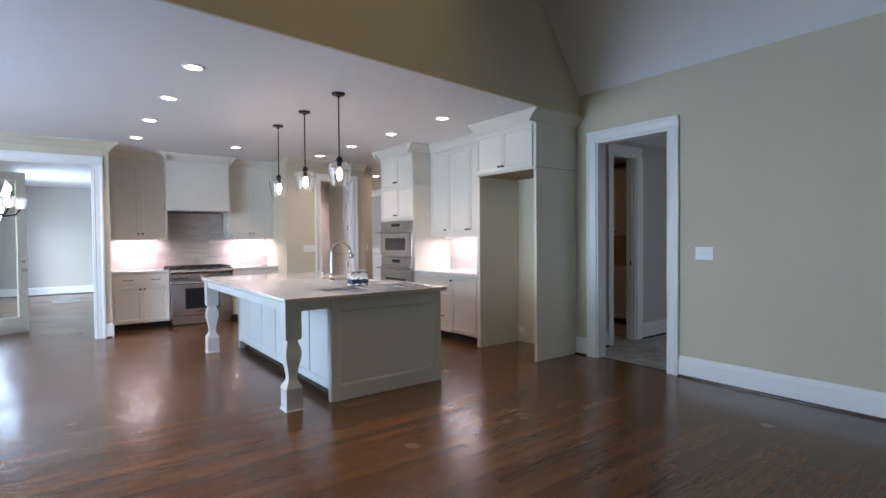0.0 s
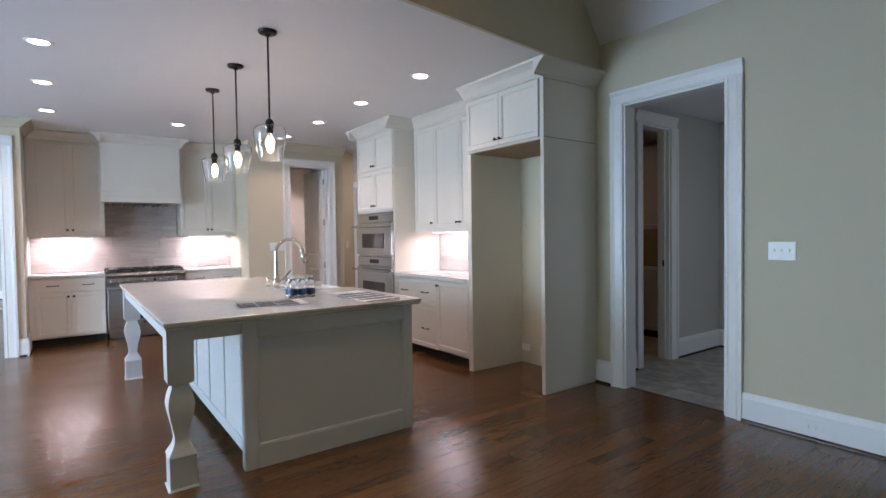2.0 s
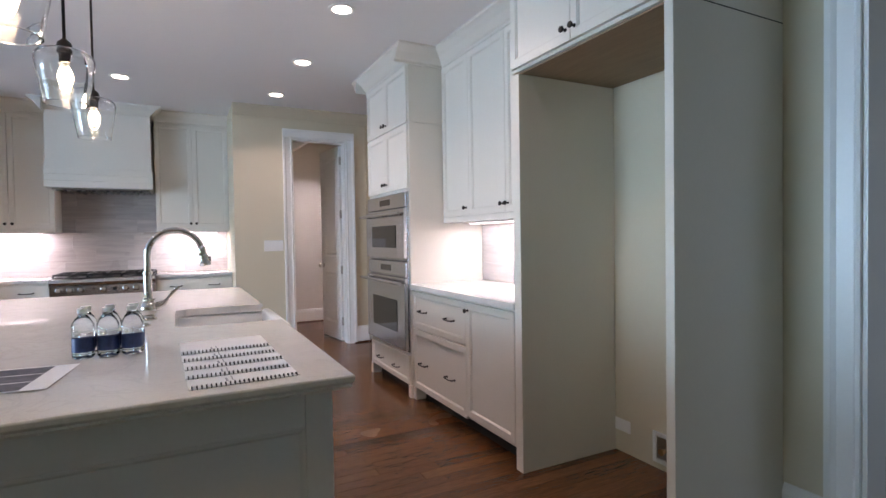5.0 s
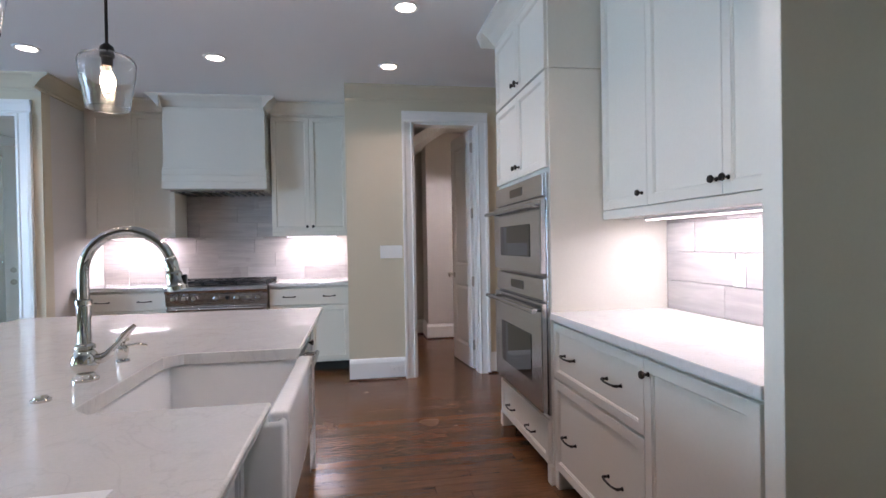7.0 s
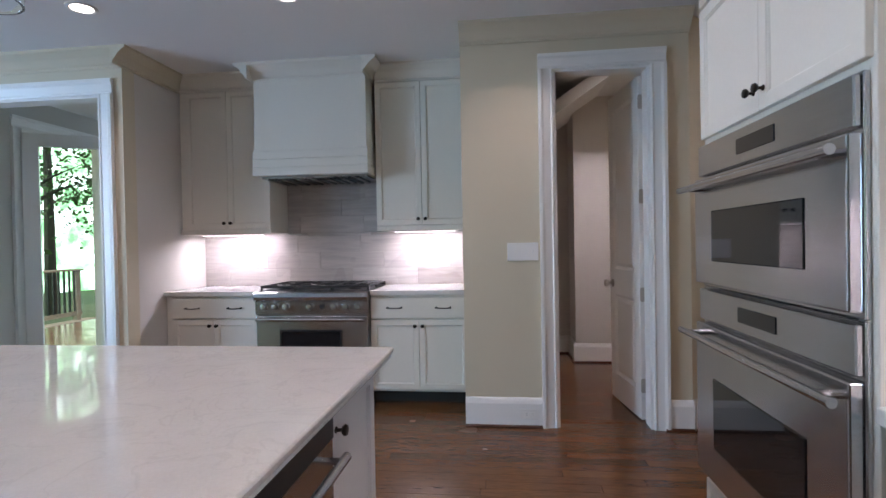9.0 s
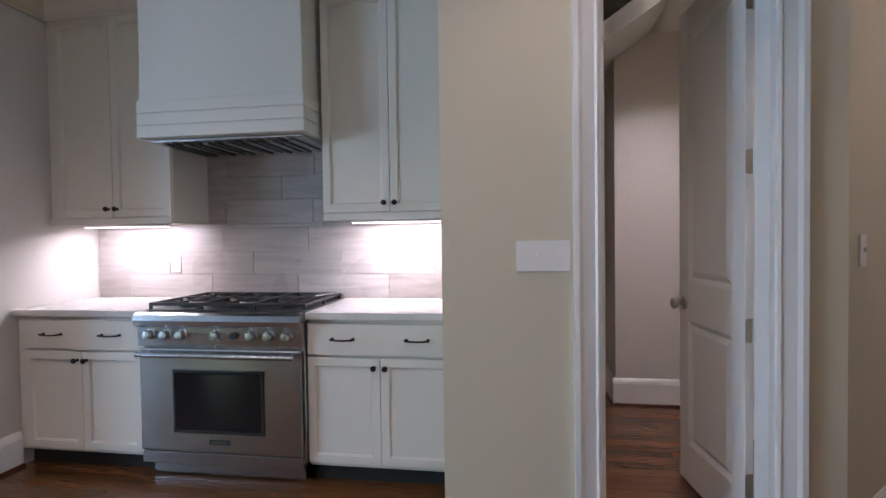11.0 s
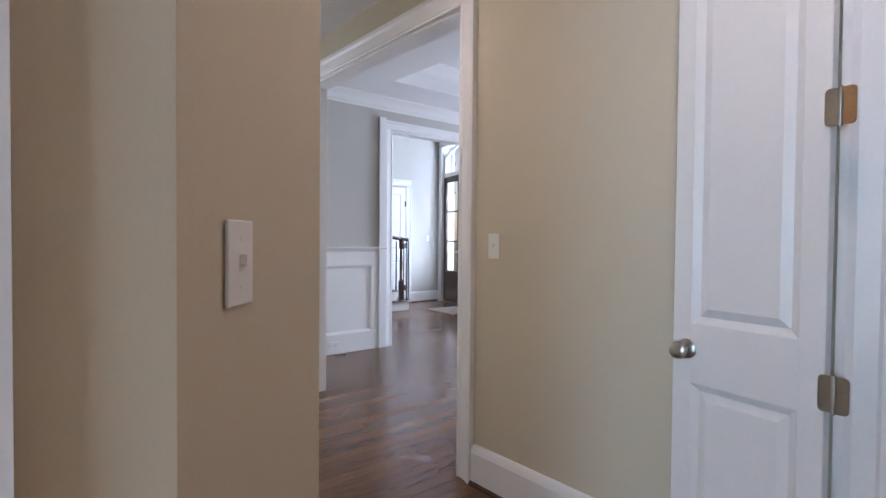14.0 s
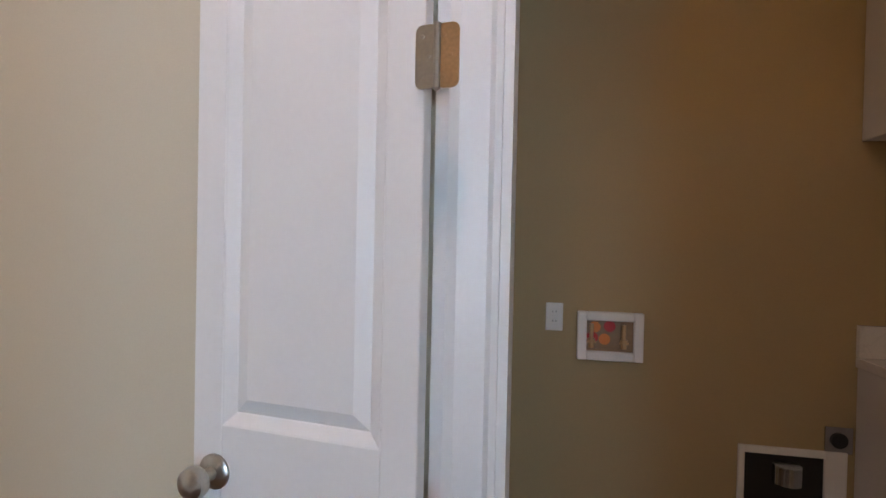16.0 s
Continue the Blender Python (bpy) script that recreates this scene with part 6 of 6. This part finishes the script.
bs = tagged(new("backsplash", mesh_of("backsplash", boxes((0, -0.002, 0, NR - NL - 0.004, 0.0, 0.485), (0.78, -0.002, 0.485, 1.8, 0.0, 0.95)), M_GROUT)), "taupe wood-look tile backsplash behind the range", "backsplash")
bs.matrix_basis = pose(NL + 0.002, NB - 0.001, 0.9155)
tile_field(bs, M_TILE_Y, NR - NL - 0.004, 0.001, 0.484, (), 5, None)
rows_hood = new("tile_panel", mesh_of("tile_panel", boxes((0, -0.002, 0, 0.97, -0.0015, 0.44)), M_GROUT))
rows_hood.parent = bs
rows_hood.matrix_basis = pose(0.8, 0, 0.486)
tile_field(rows_hood, M_TILE_Y, 0.97, 0.0, 0.44, (), 6, None)
bs2 = tagged(new("backsplash", mesh_of("backsplash", boxes((0, -0.002, 0, 1.40, 0.0, 0.484)), M_GROUT)), "taupe wood-look tile backsplash beside the ovens", "backsplash")
bs2.matrix_basis = pose(SIDE - 0.001, 6.16, 0.9155, 0, 0, -90)
tile_field(bs2, M_TILE_X, 1.40, 0.001, 0.484, (), 8, None)

# ---- floor boards ----
rnd = random.Random(11)
BW = 0.083
fl = bpy.data.objects["floor"]
near_cache = {}
verts, faces = [], []


def inside(x, y):
    if y > 17 or y < -5:
        return False
    if x < 5.05:
        return True
    if x < 6.6:
        return y > 7.2
    return y > 7.95


y = -5.0
row = 0
while y < 16.8:
    x = -4.0 - rnd.uniform(0, 1.2)
    xmax = 12.35 if y > 7.95 else (6.55 if y > 7.2 else 5.03)
    while x < xmax:
        ln = rnd.choice((0.6, 0.9, 1.2, 1.5, 1.8, 2.1))
        a, b = max(x, -4.0), min(x + ln, xmax)
        x += ln
        if b - a < 0.03:
            continue
        cx = (a + b) / 2
        if (2.9 < cx < 4.6 and 2.4 < y < 8.5) or (4.4 < cx < 6.4 and 8.5 < y < 9.8):
            key = round(b - a, 3)
            if key not in near_cache:
                near_cache[key] = mesh_of("plank", boxes((0, 0, -0.018, key - 0.0012, BW - 0.0011, 0), bevel=0.0006), M_PLANK)
            ob = new("plank", near_cache[key])
            ob.parent = fl
            ob.matrix_basis = pose(a, y, rnd.uniform(-0.0003, 0.0))
        else:
            n = len(verts)
            for z in (-0.018, 0.0):
                verts += [(a, y, z), (b - 0.0012, y, z), (b - 0.0012, y + BW - 0.0011, z), (a, y + BW - 0.0011, z)]
            faces += [(n + 4, n + 5, n + 6, n + 7), (n, n + 1, n + 5, n + 4), (n + 1, n + 2, n + 6, n + 5), (n + 2, n + 3, n + 7, n + 6), (n + 3, n, n + 4, n + 7)]
    y += BW
me = bpy.data.meshes.new("planks")
me.from_pydata(verts, [], faces)
me.materials.append(M_PLANKS)
ob = new("planks", me)
tagged(ob, "dark stained narrow oak floorboards with satin finish", "floorboards", "", "stuff")
